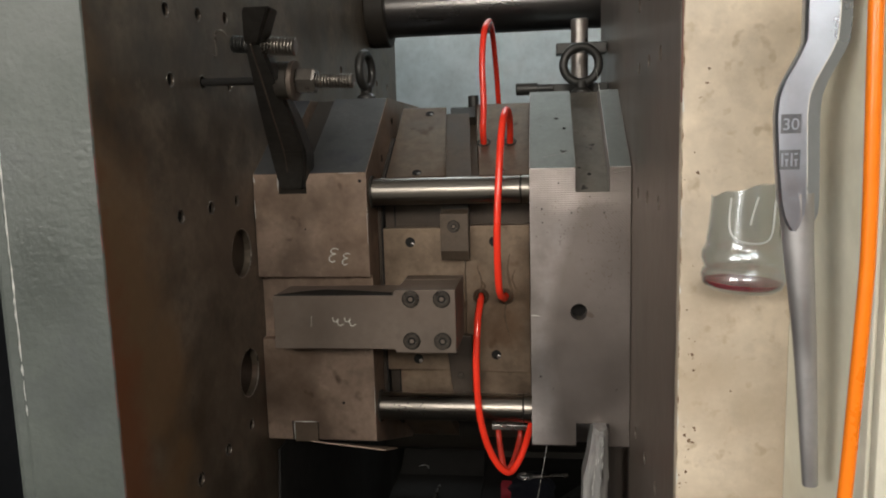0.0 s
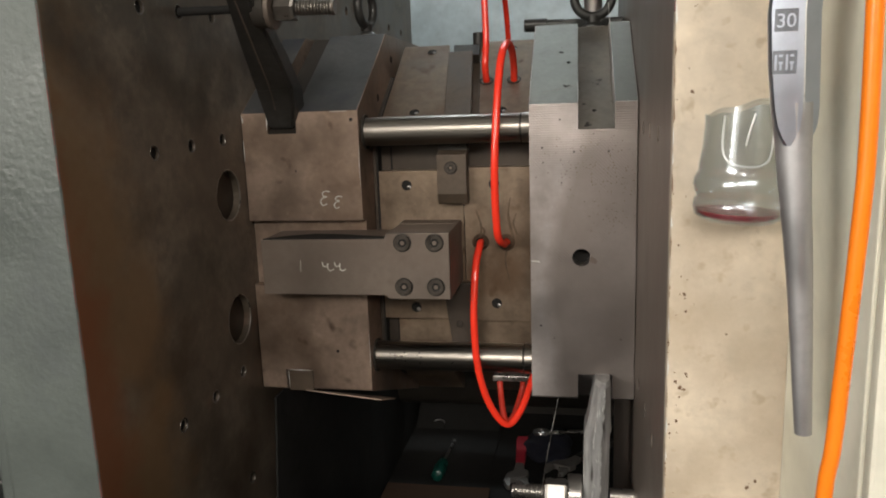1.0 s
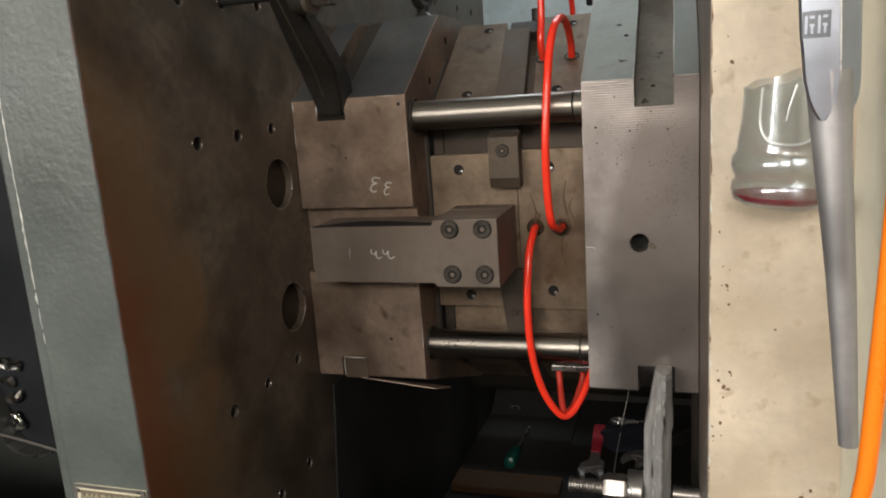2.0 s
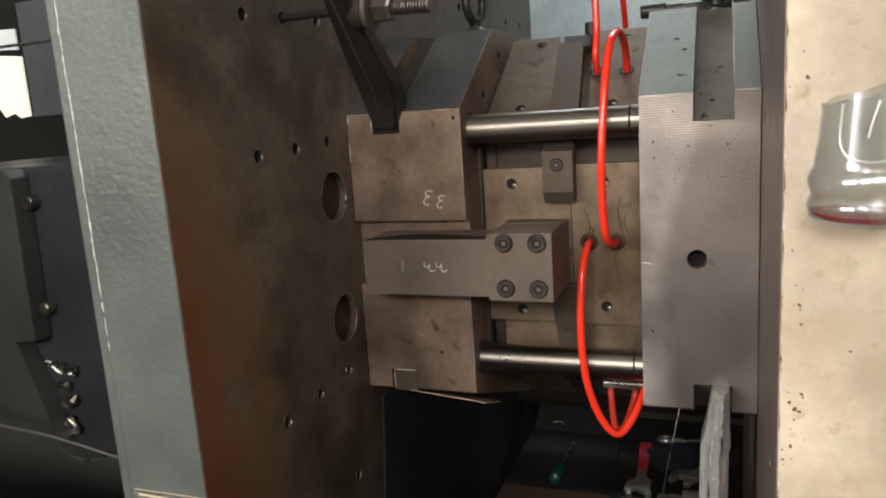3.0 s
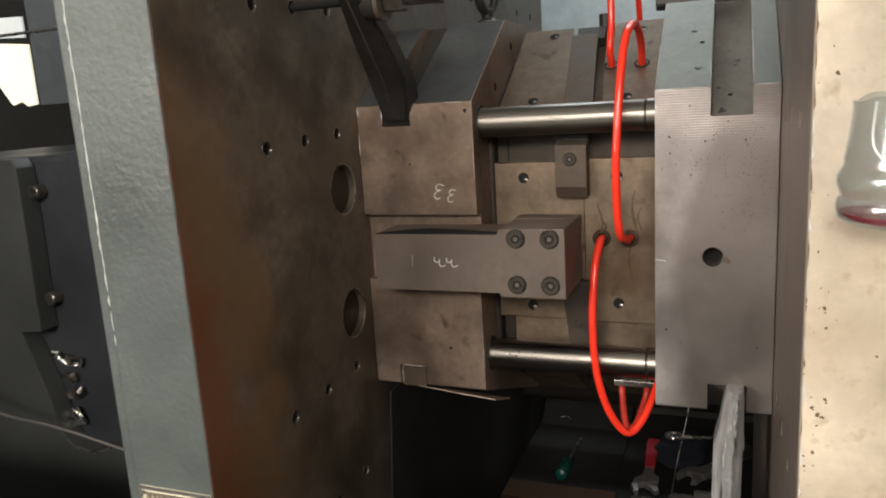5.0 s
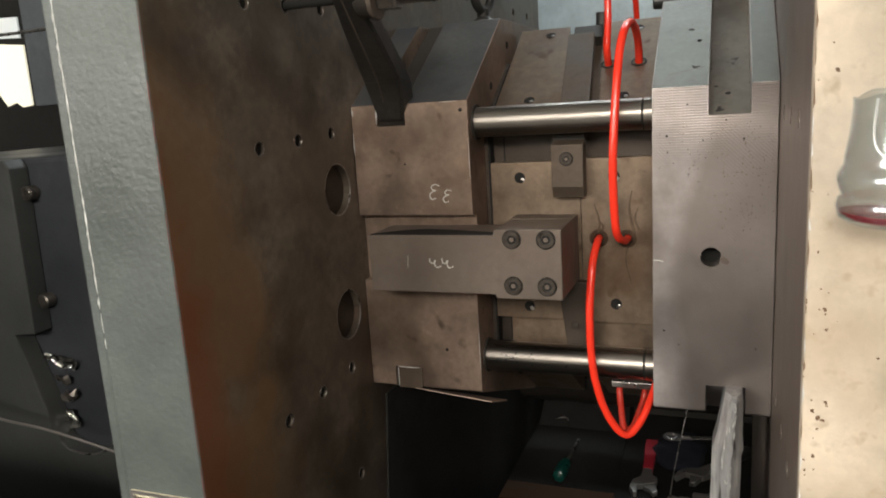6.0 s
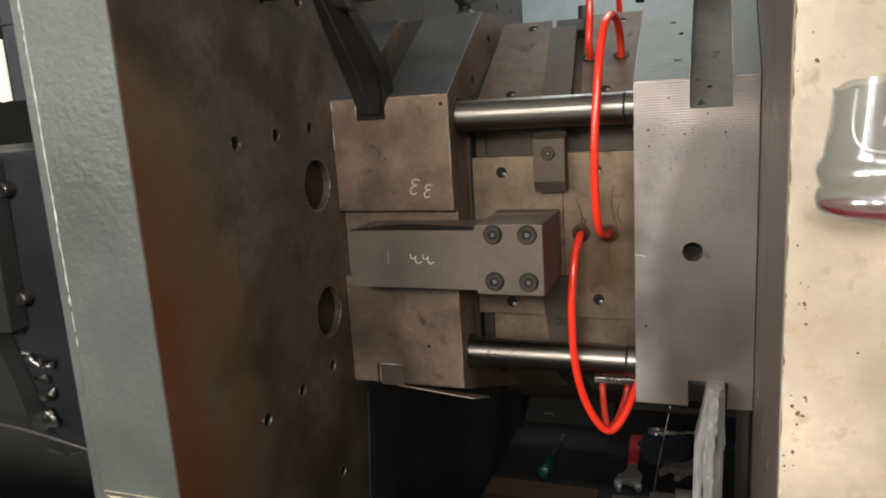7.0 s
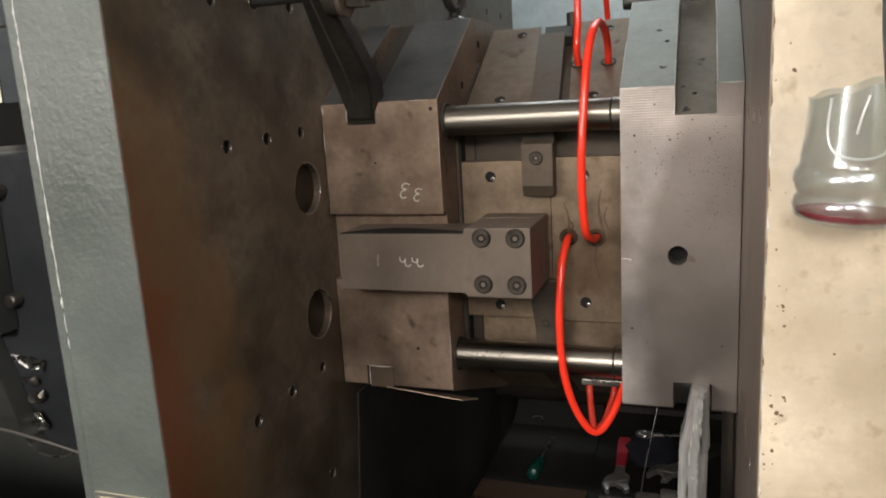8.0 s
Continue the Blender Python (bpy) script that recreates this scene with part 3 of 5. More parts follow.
def moving_platen():
    p = thing("moving_platen", "grey painted moving platen with dark oily steel face", "machine platen")
    holes = [hole(1.14, 1.295, 0.039), hole(1.14, 1.1, 0.039)]
    for y in (0.95, 1.042, 1.134):
        for z in (0.834, 1.015, 1.379, 1.555, 1.64):
            z += (y - 1.134) * 0.04 + (0.013 + (y - 1.134) * 0.06 if z > 1.6 else 0.0)
            holes.append(hole(y, z, 0.0095, d=0.014))
            part("thread_rim", ring((XL - 0.0005, y, z), (1, 0, 0), 0.0096, 0.0010, 20, 8), STUD_DARK, p, "", True)
            # black plug puts the bore's shade into colour
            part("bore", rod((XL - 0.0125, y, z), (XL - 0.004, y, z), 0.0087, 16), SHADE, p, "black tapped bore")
    for z in (1.295, 1.1):
        # bright ring for the lit bevel, dark plug for the shade inside
        part("hole_rim", ring((XL - 0.0006, 1.14, z), (1, 0, 0), 0.0389, 0.0009), STUD, p, "bright rim for the lit bevel of a through hole", True)
        part("hole_bottom", rod((XL - 0.0495, 1.14, z), (XL - 0.012, 1.14, z), 0.0386, 32), SHADED_OILY, p, "dark plug for the shaded inside of a through hole")
    for y in (1.8, 2.0, 2.2, 2.35):
        for z in (1.45, 1.56, 1.64, 1.9):
            holes.append(hole(y, z, 0.01, d=0.03))
    body = carve(box(-0.64, XL, 0.7732, 2.5, 0.2, 2.3, 0.0), *holes)
    part("face_plate", body, PLATEN, p, "dark oily steel face with rust stains and tapped holes")
    # the painted front border, with a chamfered outer corner
    poly = [(XL - 0.0003, 0.7731), (XL - 0.0003, 0.7722), (XL - 0.0018, 0.771), (-0.6255, 0.771), (-0.6275, 0.7718), (-0.651, 0.7815), (-0.653, 0.787), (-0.653, 2.45), (-0.6405, 2.45), (-0.6405, 0.7731)]
    part("painted_edge", prism(poly, 0.2, 2.3, 0, "z"), PAINT_GREY, p, "thick grey paint with a rough surface")
    rnd = random.Random(3)
    z = 1.165
    while z < 1.66:
        L = rnd.uniform(0.006, 0.035)
        part("worn_edge", sweep([Vector((-0.6265, 0.7713, z)), Vector((-0.6265 + rnd.uniform(-0.0006, 0.0006), 0.7712, z + L / 2)), Vector((-0.6265, 0.7713, z + L))],
                                [0.0003, rnd.uniform(0.0007, 0.0017), 0.0003], 6), BARE_EDGE, p)
        z += L * 0.8 + (rnd.uniform(-0.004, 0.002) if z > 1.22 else rnd.uniform(0.0, 0.012))
    z = 0.9
    while z < 1.55:
        L = rnd.uniform(0.02, 0.06)
        part("primer_edge", sweep([Vector((XL - 0.0008, 0.7716, z)), Vector((XL - 0.0008 + rnd.uniform(-0.0006, 0.0003), 0.7716, z + L / 2)), Vector((XL - 0.0008, 0.7716, z + L))],
                                  [0.0003, rnd.uniform(0.0003, 0.0008), 0.0002], 6), RED_EDGE, p, "red primer showing at the edge")
        z += L + rnd.uniform(0.0, 0.04)
    lab = part("warning_plate", box(-0.622, -0.519, 0.7685, 0.7715, 0.86, 0.992, 0.001), LABEL, p, "yellowed warning plate")
    part("plate_rim", carve(box(-0.622, -0.519, 0.7675, 0.7686, 0.86, 0.992, 0), box(-0.618, -0.523, 0.753, 0.77, 0.864, 0.988, 0)), STUD, lab)
    part("plate_heading", box(-0.612, -0.53, 0.7673, 0.7686, 0.968, 0.985, 0), FADED_INK, lab)
    for x in (-0.616, -0.525):
        part("plate_rivet", rod((x, 0.766, 0.984), (x, 0.7686, 0.984), 0.003, 10), STUD, lab)
    font = bpy.data.curves.new("warning_word", "FONT")
    font.body, font.size, font.extrude, font.align_x = "WARNING", 0.0165, 0.0003, "CENTER"
    word = new("warning_word", font)
    word.matrix_world = pose(-0.571, 0.767, 0.9705, 90, 0, 0)
    dg = bpy.context.evaluated_depsgraph_get()
    me = bpy.data.meshes.new_from_object(word.evaluated_get(dg))
    me.transform(word.matrix_world)
    bpy.data.objects.remove(word)
    me.materials.clear()
    me.materials.append(FADED_LETTER)
    wob = new("warning_word", me)
    wob.parent = lab
    for k, z in enumerate((0.956, 0.946, 0.936, 0.926, 0.916)):
        part("text_bar", box(-0.612, -0.535 - 0.012 * (k % 3), 0.7675, 0.7686, z - 0.002, z + 0.002, 0), FADED_INK, lab)
    return p


moving_platen()


# ---- fixed platen, its beige cover and the cabinet beside it ----
def fixed_platen():
    p = thing("fixed_platen", "fixed platen with dark steel face and worn beige front", "machine platen")
    holes = []
    for y in (0.95, 1.042, 1.134):
        for z in (0.834, 1.015, 1.379, 1.555, 1.64):
            holes.append(rod((XR - 0.02, y, z), (XR + 0.03, y, z), 0.0095, 20))
    part("face_plate", carve(box(XR, 0.42, 0.80, 1.78, 0.2, 2.3, 0.003), *holes), PLATEN_R, p, "dark brown oily steel face")
    part("front_cover", box(XR - 0.005, 0.42, 0.785, 0.7995, 0.2, 2.3, 0.0015), PAINT_BEIGE, p, "worn beige paint chipped along the edge")
    part("primer_edge", box(XR - 0.0056, XR - 0.0048, 0.7862, 0.7905, 1.49, 1.7, 0), RED_EDGE, p, "red primer showing at the edge")
    rnd = random.Random(5)
    for cx, cz, n in ((0.094, 1.235, 6), (0.098, 1.225, 4), (0.097, 1.148, 5), (0.1, 1.14, 4), (0.092, 1.10, 5), (0.09, 1.065, 4), (0.095, 1.03, 4), (0.17, 1.056, 3),
                      (0.092, 1.33, 2), (0.1, 1.46, 2), (0.105, 1.50, 4), (0.115, 1.52, 4), (0.1, 1.545, 3), (0.088, 1.29, 3), (0.088, 1.18, 3), (0.0885, 1.41, 3), (0.14, 1.2, 2)):
        for k in range(n):
            if rnd.random() < 0.35:
                continue
            x, z = max(XR - 0.0045, cx + rnd.gauss(0, 0.005)), cz + rnd.gauss(0, 0.009)
            size = rnd.choice((0.0007, 0.001, 0.0014, 0.0022))
            rr = [size * rnd.uniform(0.35, 1.1) for q in range(7)]
            poly = [(x + rr[q] * math.cos(q * 0.9), z + rr[q] * math.sin(q * 0.9)) for q in range(7)]
            part("paint_chip", prism(poly, 0.7847, 0.7852, 0, "y"), CHIP, p)
    z = 0.98
    while z < 1.62:
        L = rnd.uniform(0.004, 0.03)
        poly = [(XR - 0.0047, z), (XR - 0.0047 + rnd.uniform(0.0004, 0.0018), z + L * rnd.uniform(0.1, 0.5)), (XR - 0.0047 + rnd.uniform(0.0003, 0.001), z + L * 0.7), (XR - 0.0047, z + L)]
        part("worn_edge", prism(poly, 0.7846, 0.7851, 0, "y"), BARE_EDGE if rnd.random() < 0.35 else CHIP, p)
        z += L + rnd.uniform(0.0, 0.014)
    return p


PLATEN_R = mat("fixed_platen_steel", (0.24, 0.2, 0.17), 0.4, 0.6, 0.2, 5, 80, 0.1, stretch=(1, 1, 0.5), rvary=0.08)
CHIP = mat("bare_chip", (0.16, 0.095, 0.055), 0.7, 0.2, 0.3, 60, 200, 0.2)
fixed_platen()


def side_cabinet():
    p = thing("side_cabinet", "grey beige painted sheet metal cabinet beside the platen", "machine cabinet")
    part("side_panel", box(0.192, 0.2, 0.604, 0.7845, 0.0, 2.3, 0.002), PAINT_GREEN, p)
    part("front_panel", box(0.194, 0.9, 0.592, 0.6035, 0.0, 2.3, 0.003), PAINT_GREEN, p)
    part("body", box(0.2001, 0.9, 0.604, 0.7845, 0.0, 2.3, 0), PAINT_GREEN, p)
    return p


side_cabinet()


# ---- tie bar, rear guard, lower tray ----
TIE_STEEL = mat("oiled_tie_bar_steel", (0.17, 0.16, 0.155), 0.3, 0.9, 0.2, 6, 120, 0.06, stretch=(0.3, 1, 1), rvary=0.06)
bar = thing("tie_bar", "thick dark steel tie bar between the platens", "tie bar")
part("shaft", rod((-0.9, 2.15, 1.833), (0.62, 2.15, 1.833), 0.073, 40), TIE_STEEL, bar, smooth=True)
part("collar", rod((-0.5155, 2.15, 1.833), (-0.46, 2.15, 1.833), 0.1, 40, 0.004), STEEL_DARK, bar, smooth=True)
bar2 = thing("tie_bar", "thick dark steel tie bar below the mould", "tie bar")
part("shaft", rod((-0.9, 2.15, 0.62), (0.62, 2.15, 0.62), 0.073, 40), STEEL_DARK, bar2, smooth=True)

# lower sheet and tray are coloured near-black in place of the shade there
guard = thing("rear_guard", "lower rear guard sheet, coloured black for the shade", "machine guard")
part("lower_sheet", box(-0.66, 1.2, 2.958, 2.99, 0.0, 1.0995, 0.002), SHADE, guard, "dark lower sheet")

tray = thing("drop_tray", "sheet metal tray below the mould, coloured black for the shade there", "tray")
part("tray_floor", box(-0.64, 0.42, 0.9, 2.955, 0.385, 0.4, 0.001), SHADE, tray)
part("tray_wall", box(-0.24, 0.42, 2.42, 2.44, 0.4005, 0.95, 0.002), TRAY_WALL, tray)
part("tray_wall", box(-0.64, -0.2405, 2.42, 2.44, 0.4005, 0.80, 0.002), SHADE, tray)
part("sloping_sheet", prism([(1.9, 0.4005), (2.4195, 0.4005), (2.4195, 0.52), (2.25, 0.4105)], -0.5, -0.23, 0.002), SHADE, tray, "sloping sheet coloured black for the shade")
# added black sheet that stands in for the mould's shadow on the lower platen
part("shade_sheet", prism([(1.16, 0.4005), (1.235, 0.93), (2.4195, 0.93), (2.4195, 0.4005)], XL + 0.003, XL + 0.007, 0.001), SHADE, tray, "added black sheet for the mould's shadow on the platen")
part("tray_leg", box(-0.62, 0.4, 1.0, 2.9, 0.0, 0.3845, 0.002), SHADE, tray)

# unseen wall, its height set to block light from below the mould
bed = thing("machine_bed", "unseen dark grey bed front, raised to shade the tray", "machine bed")
part("front_wall", box(-2.2, 0.19, 0.70, 0.76, 0.0, 0.92, 0.004), SHADE_GREY, bed)

# unseen sheet added to keep window light off the toggle side
slide = thing("light_block", "unseen dark grey sheet added to shade the toggle side", "machine guard")
part("sheet", box(-2.9, -1.45, 0.53, 0.55, 0.0, 2.3, 0.003), SHADE_GREY, slide)


# ---- moving mould half ----
SCREW = mat("worn_screw_steel", (0.06, 0.05, 0.041), 0.45, 0.7, 0.3, 60, 200, 0.2)

def groove(x0, x1, depth, w=0.0):
    return [slope_box(x0, x1, YF - 0.06, YF + 0.26, -0.05, depth, w, low) for low in (False, True)]


def moving_half():
    h = thing("moving_mould_half", "brown steel moving half of an eight-sided injection mould", "mould half")
    block = carve(prism(octagon(), XL + 0.001, -0.325, 0.0015), *groove(-0.472, -0.425, 0.027), prism([(1.2015, 0.9625), (1.8, 0.735), (1.8, 0.45), (1.2015, 0.45)], -0.6, -0.3, 0),
                  box(-0.53, -0.31, YF - 0.02, YF + 0.018, 1.1405, 1.246, 0),
                  rod((-0.34, 1.2385, 1.3815), (-0.3, 1.2385, 1.3815), 0.024, 24), rod((-0.34, 1.2385, 1.0125), (-0.3, 1.2385, 1.0125), 0.025, 24))
    body = part("block", block, STEEL, h, "brown stained machined steel block, sloping flats coloured for their dim reflection")
    # slopes coloured for the dark ceiling's reflection; slot floor darker still
    refinish(body, SLOPE_DIM, lambda c, n: n.z > 0.5 and abs(n.x) < 0.3 and c.y > 1.203 and c.z > 1.38)
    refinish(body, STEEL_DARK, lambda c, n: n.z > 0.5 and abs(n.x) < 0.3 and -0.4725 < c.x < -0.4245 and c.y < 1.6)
    # dark colour keeps the inner ledge in shade
    part("inner_plate", prism(octagon(0.0738), -0.3249, -0.3198, 0.001), SHADED_OILY, h)
    for y_, off_ in ((1.325, 0.052), (1.43, 0.052)):
        q_ = on_slope(-0.3249, y_, off_)
        part("dowel_hole", lathe([(0.0065, 0), (0.0062, 0.0004), (0.001, 0.0004)], along(q_, (1, 0, 0)), 14), SHADE, h)
    bar_ = prism([(-0.467, 1.1435), (-0.274, 1.1435), (-0.272, 1.138), (-0.178, 1.138), (-0.178, 1.2375), (-0.272, 1.2365), (-0.274, 1.2285), (-0.467, 1.2275)], 1.13, 1.2175, 0.0012, "y")
    part("lock_bar", bar_, STEEL_BAR, h, "dark steel locking bar with chalk figures and four cap screws")
    # thin black patch over most of the bar's top
    part("dark_patch", prism([(-0.465, 1.134), (-0.276, 1.133), (-0.279, 1.152), (-0.35, 1.172), (-0.395, 1.178), (-0.428, 1.164)], 1.226, 1.2291, 0, "z"), SHADE, h, "black patch on the bar's top")
    head = part("lock_head", box(-0.2719, -0.1781, 1.2176, 1.2555, 1.138, 1.2375, 0.0), STEEL_BAR, h, "steel locking head")
    # top face darkened for oil and contact shadow
    refinish(head, SHADED_OILY, lambda c, n: n.z > 0.5)
    for x in (-0.247, -0.199):
        for z in (1.223, 1.157):
            socket_screw((x, 1.1299, z), (0, -1, 0), 0.0122, h, SCREW)
    part("foot_block", box(-0.4695, -0.4275, 1.2035, 1.27, 0.958, 0.9945, 0.002), WEDGE, h, "dull steel clamp foot with bright worn edges")
    for q0, q1 in (((-0.4692, 1.2032, 0.962), (-0.4692, 1.2032, 0.993)), ((-0.468, 1.2032, 0.9943), (-0.432, 1.2032, 0.9943))):
        q0, q1 = Vector(q0), Vector(q1)
        part("worn_edge", sweep([q0, (q0 + q1) / 2, q1], [0.0003, 0.0008, 0.0003], 6), BARE_EDGE, h)
    # chalk figures, written with the mould turned upside down
    y = YF - 0.0008
    for dx, s in ((-0.387, 0.9), (-0.366, 0.76)):
        z0 = 1.284 if s == 0.9 else 1.277
        pts = [(0.012, 0.008), (0.004, 0.010), (-0.002, 0.006), (0.0, 0.001), (0.006, 0.0), (-0.002, -0.003), (-0.006, -0.009), (-0.002, -0.015), (0.005, -0.013)]
        stroke([(dx + a * s, y, z0 + b * s) for a, b in pts], 0.00085, WHITE, h)
    y = 1.1292
    for dx in (-0.364, -0.345):
        pts = [(-0.008, 0.004), (-0.007, -0.003), (-0.001, -0.004), (0.002, 0.001), (0.001, -0.007), (0.005, -0.012), (0.012, -0.009)]
        stroke([(dx + a * 0.85, y, 1.191 + b * 0.85) for a, b in pts], 0.0007, WHITE, h)
    stroke([(-0.405, y, 1.197), (-0.406, y, 1.18)], 0.00025, WHITE, h, "scratch")
    for p0, p1, w_ in (((-0.4722, 1.1995, 1.388), (-0.4722, 1.1995, 1.414), 0.0011), ((-0.512, 1.1996, 1.40), (-0.5135, 1.1996, 1.414), 0.0013), ((-0.5138, 1.1996, 1.34), (-0.5138, 1.1996, 1.375), 0.0007),
                       ((-0.326, 1.1997, 1.30), (-0.3258, 1.1997, 1.36), 0.0004), ((-0.37, 1.1997, 1.4152), (-0.34, 1.1997, 1.4152), 0.0005), ((-0.3255, 1.1997, 1.0), (-0.3255, 1.1997, 1.06), 0.0005)):
        p0, p1 = Vector(p0), Vector(p1)
        part("worn_edge", sweep([p0, (p0 + p1) / 2, p1], [0.0002, w_, 0.0002], 6), BARE_EDGE, h)
    # small tapped holes and pits in the front
    for x, z, r in ((-0.336, 1.402, 0.003), (-0.43, 1.325, 0.0015), (-0.38, 1.03, 0.0025)):
        part("pit", lathe([(r, 0), (r * 0.8, 0.0002), (r * 0.2, 0.0002)], along((x, YF - 0.0001, z), (0, -1, 0)), 10), SHADE, h)
    return h


moving_half()

sheet = thing("bent_sheet", "bent steel drip sheet under the moving mould half", "sheet metal")
bm = bmesh.new()
low = [Vector(p) for p in ((-0.44, 1.2018, 0.9610), (-0.312, 1.2060, 0.9465), (-0.300, 1.250, 0.9320), (-0.41, 1.262, 0.9330))]
down = Vector((0, -SN.y * -1, -SN.z)).normalized() * 0.002
top = [bm.verts.new(p) for p in low]
bot = [bm.verts.new(p + down) for p in low]
bm.faces.new(top)
bm.faces.new(bot[::-1])
for n in range(4):
    bm.faces.new((top[n], top[(n + 1) % 4], bot[(n + 1) % 4], bot[n]))
part("sheet", bm, STEEL, sheet)


# ---- fixed mould half with the core ----
def tapped(x, y, z, n, r, h):
    """A tapped hole as a black disc for its shaded depth, with a bright dot for the glint on one side."""
    m = along((x, y, z), n)
    e = part("tapped_hole", lathe([(r * 0.95, 0.0), (r * 0.92, 0.0005), (r * 0.8, 0.0005), (r * 0.1, 0.0004)], m, 18), SHADE, h, "black tapped hole", True)
    side = Vector(n).cross(Vector((1, 0, 0))).normalized()
    side = side if side.z < 0 else -side
    c = Vector((x, y, z)) + (Vector((0.45, 0, 0)) + side * 0.38) * r
    part("hole_glint", lathe([(r * 0.38, 0.0005), (r * 0.3, 0.0010), (r * 0.05, 0.0011)], along(c, n), 10), STUD, e, "bright dot for the glint in the hole", True)


STAIN = mat("oil_stain", (0.085, 0.055, 0.033), 0.6, 0.1, 0.4, 60, 200, 0.2, spec=0.3)


def leaned(bm):
    """The wedge line leans towards the moving half as it goes back."""
    for v in bm.verts:
        if -0.235 < v.co.x < -0.14:
            v.co.x -= (v.co.y - 1.298) * 0.1
    return bm


def fixed_half():
    h = thing("fixed_mould_half", "ground steel fixed half of an eight-sided injection mould", "mould half")
    block = carve(prism(octagon(), -0.065, XR - 0.001, 0.0015), *groove(0.006, 0.058, 0.032), prism([(1.2015, 0.9625), (1.8, 0.747), (1.8, 0.45), (1.2015, 0.45)], -0.1, 0.12, 0),
                  rod((0.011, YF - 0.02, 1.187), (0.011, YF + 0.05, 1.187), 0.0135, 28))
    body = part("block", block, MILLED, h, "ground steel block with fine cutter marks")
    # greenish sheen of the slope put into its colour
    refinish(body, SLOPE_SHEEN, lambda c, n: n.z > 0.5 and abs(n.x) < 0.3)
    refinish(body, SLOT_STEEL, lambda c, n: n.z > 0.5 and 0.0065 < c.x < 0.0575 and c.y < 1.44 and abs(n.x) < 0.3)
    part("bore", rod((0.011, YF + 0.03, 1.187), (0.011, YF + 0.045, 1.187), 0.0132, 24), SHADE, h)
    # shadow behind the leader pins is in the core body's colour
    part("core_body", prism(octagon(0.098), -0.3179, -0.0655, 0.002), SHADED_OILY, h, "oily steel core body, darkened for the shaded recess")
    part("core_backing", slope_box(-0.3164, -0.0664, 1.319, 1.511, 0.086, 0.14, 0.001), WEDGE, h, "dark oily backing of the sloping plates")
    # front plates and the plates on the upper slope, each with its screws
    part("core_plate", carve(box(-0.3165, -0.1765, 1.274, 1.2982, 1.066, 1.3155, 0.001)), STEEL_PLATE, h, "bright brown stained core plate")
    part("core_plate", carve(box(-0.1755, -0.0665, 1.272, 1.2982, 1.064, 1.319, 0.001),
                             rod((-0.15, 1.26, 1.197), (-0.15, 1.29, 1.197), 0.0142, 22), rod((-0.108, 1.26, 1.197), (-0.108, 1.29, 1.197), 0.0142, 22)),
         STEEL_PLATE, h, "bright brown stained core plate with two water ports")
    part("core_plate", leaned(slope_box(-0.3165, -0.2085, 1.315, 1.512, 0.074, 0.0978, 0.001)), STEEL_PLATE, h)
    part("core_plate", leaned(slope_box(-0.1505, -0.0665, 1.313, 1.515, 0.073, 0.0978, 0.001)), STEEL_PLATE, h)
    part("lower_plate", box(-0.2975, -0.2005, 1.2925, 1.2979, 1.0, 1.0625, 0.0008), STEEL_PLATE, h, "stained lower core plate")
    part("lower_plate", box(-0.1655, -0.0665, 1.2925, 1.2979, 1.0, 1.0605, 0.0008), STEEL_PLATE, h, "stained lower core plate")
    part("core_plate", slope_box(-0.3165, -0.222, 1.315, 1.515, 0.074, 0.0978, 0.001, True), STEEL_PLATE, h)
    part("core_plate", slope_box(-0.1755, -0.0665, 1.313, 1.518, 0.073, 0.0978, 0.001, True), STEEL_PLATE, h)
    # the dark wedge bars between the plates
    part("wedge_bar", leaned(slope_box(-0.2078, -0.1638, 1.29, 1.466, 0.062, 0.0978, 0.001)), WEDGE, h, "dark brown wedge bar")
    part("wedge_tail", leaned(slope_box(-0.2000, -0.1520, 1.4665, 1.50, 0.069, 0.0978, 0.001)), STEEL_DARK, h, "black block behind the wedge bar")
    part("wedge_foot", prism([(1.2455, 1.280), (1.245, 1.342), (1.275, 1.352), (1.2739, 1.264), (1.252, 1.264)], -0.2135, -0.1665, 0.001), WEDGE, h, "dark brown wedge foot")
    part("wedge_stem", box(-0.2125, -0.1675, 1.264, 1.30, 1.3455, 1.39, 0.001), STEEL_DARK, h)
    socket_screw((-0.191, 1.2449, 1.3215), (0, -1, 0), 0.0092, h, SCREW)
    # wedge coloured dark with the locking head's shadow
    part("lower_wedge", prism([(-0.212, 1.132), (-0.166, 1.132), (-0.166, 1.02), (-0.198, 1.02)], 1.256, 1.2739, 0.001, "y"), SHADED_OILY, h, "wedge below the locking head, darkened for the head's shadow")
    part("screw_glint", lathe([(0.006, 0), (0.005, 0.0012), (0.001, 0.0014)], along((-0.186, 1.2558, 1.063), (0, -1, 0)), 12), SCREW, h, "small worn screw head", True)
    for x, z in ((-0.27, 1.292), (-0.126, 1.292), (-0.1255, 1.095), (-0.262, 1.086)):
        tapped(x, 1.2736 if x < -0.2 else 1.2716, z, (0, -1, 0), 0.009, h)
    for x, y in ((-0.2605, 1.491), (-0.263, 1.3245), (-0.1105, 1.489), (-0.117, 1.322)):
        q = on_slope(x, y, 0.0735 if x < -0.2 else 0.0725)
        tapped(*q, SN, 0.009, h)
    for x in (-0.149, -0.1015):
        q = on_slope(x, 1.3985, 0.0725)
        part("water_port", lathe([(0.0125, -0.002), (0.0125, 0.0004), (0.0095, 0.0006), (0.009, -0.0015)], along(q, SN), 20), STEEL_DARK, h)
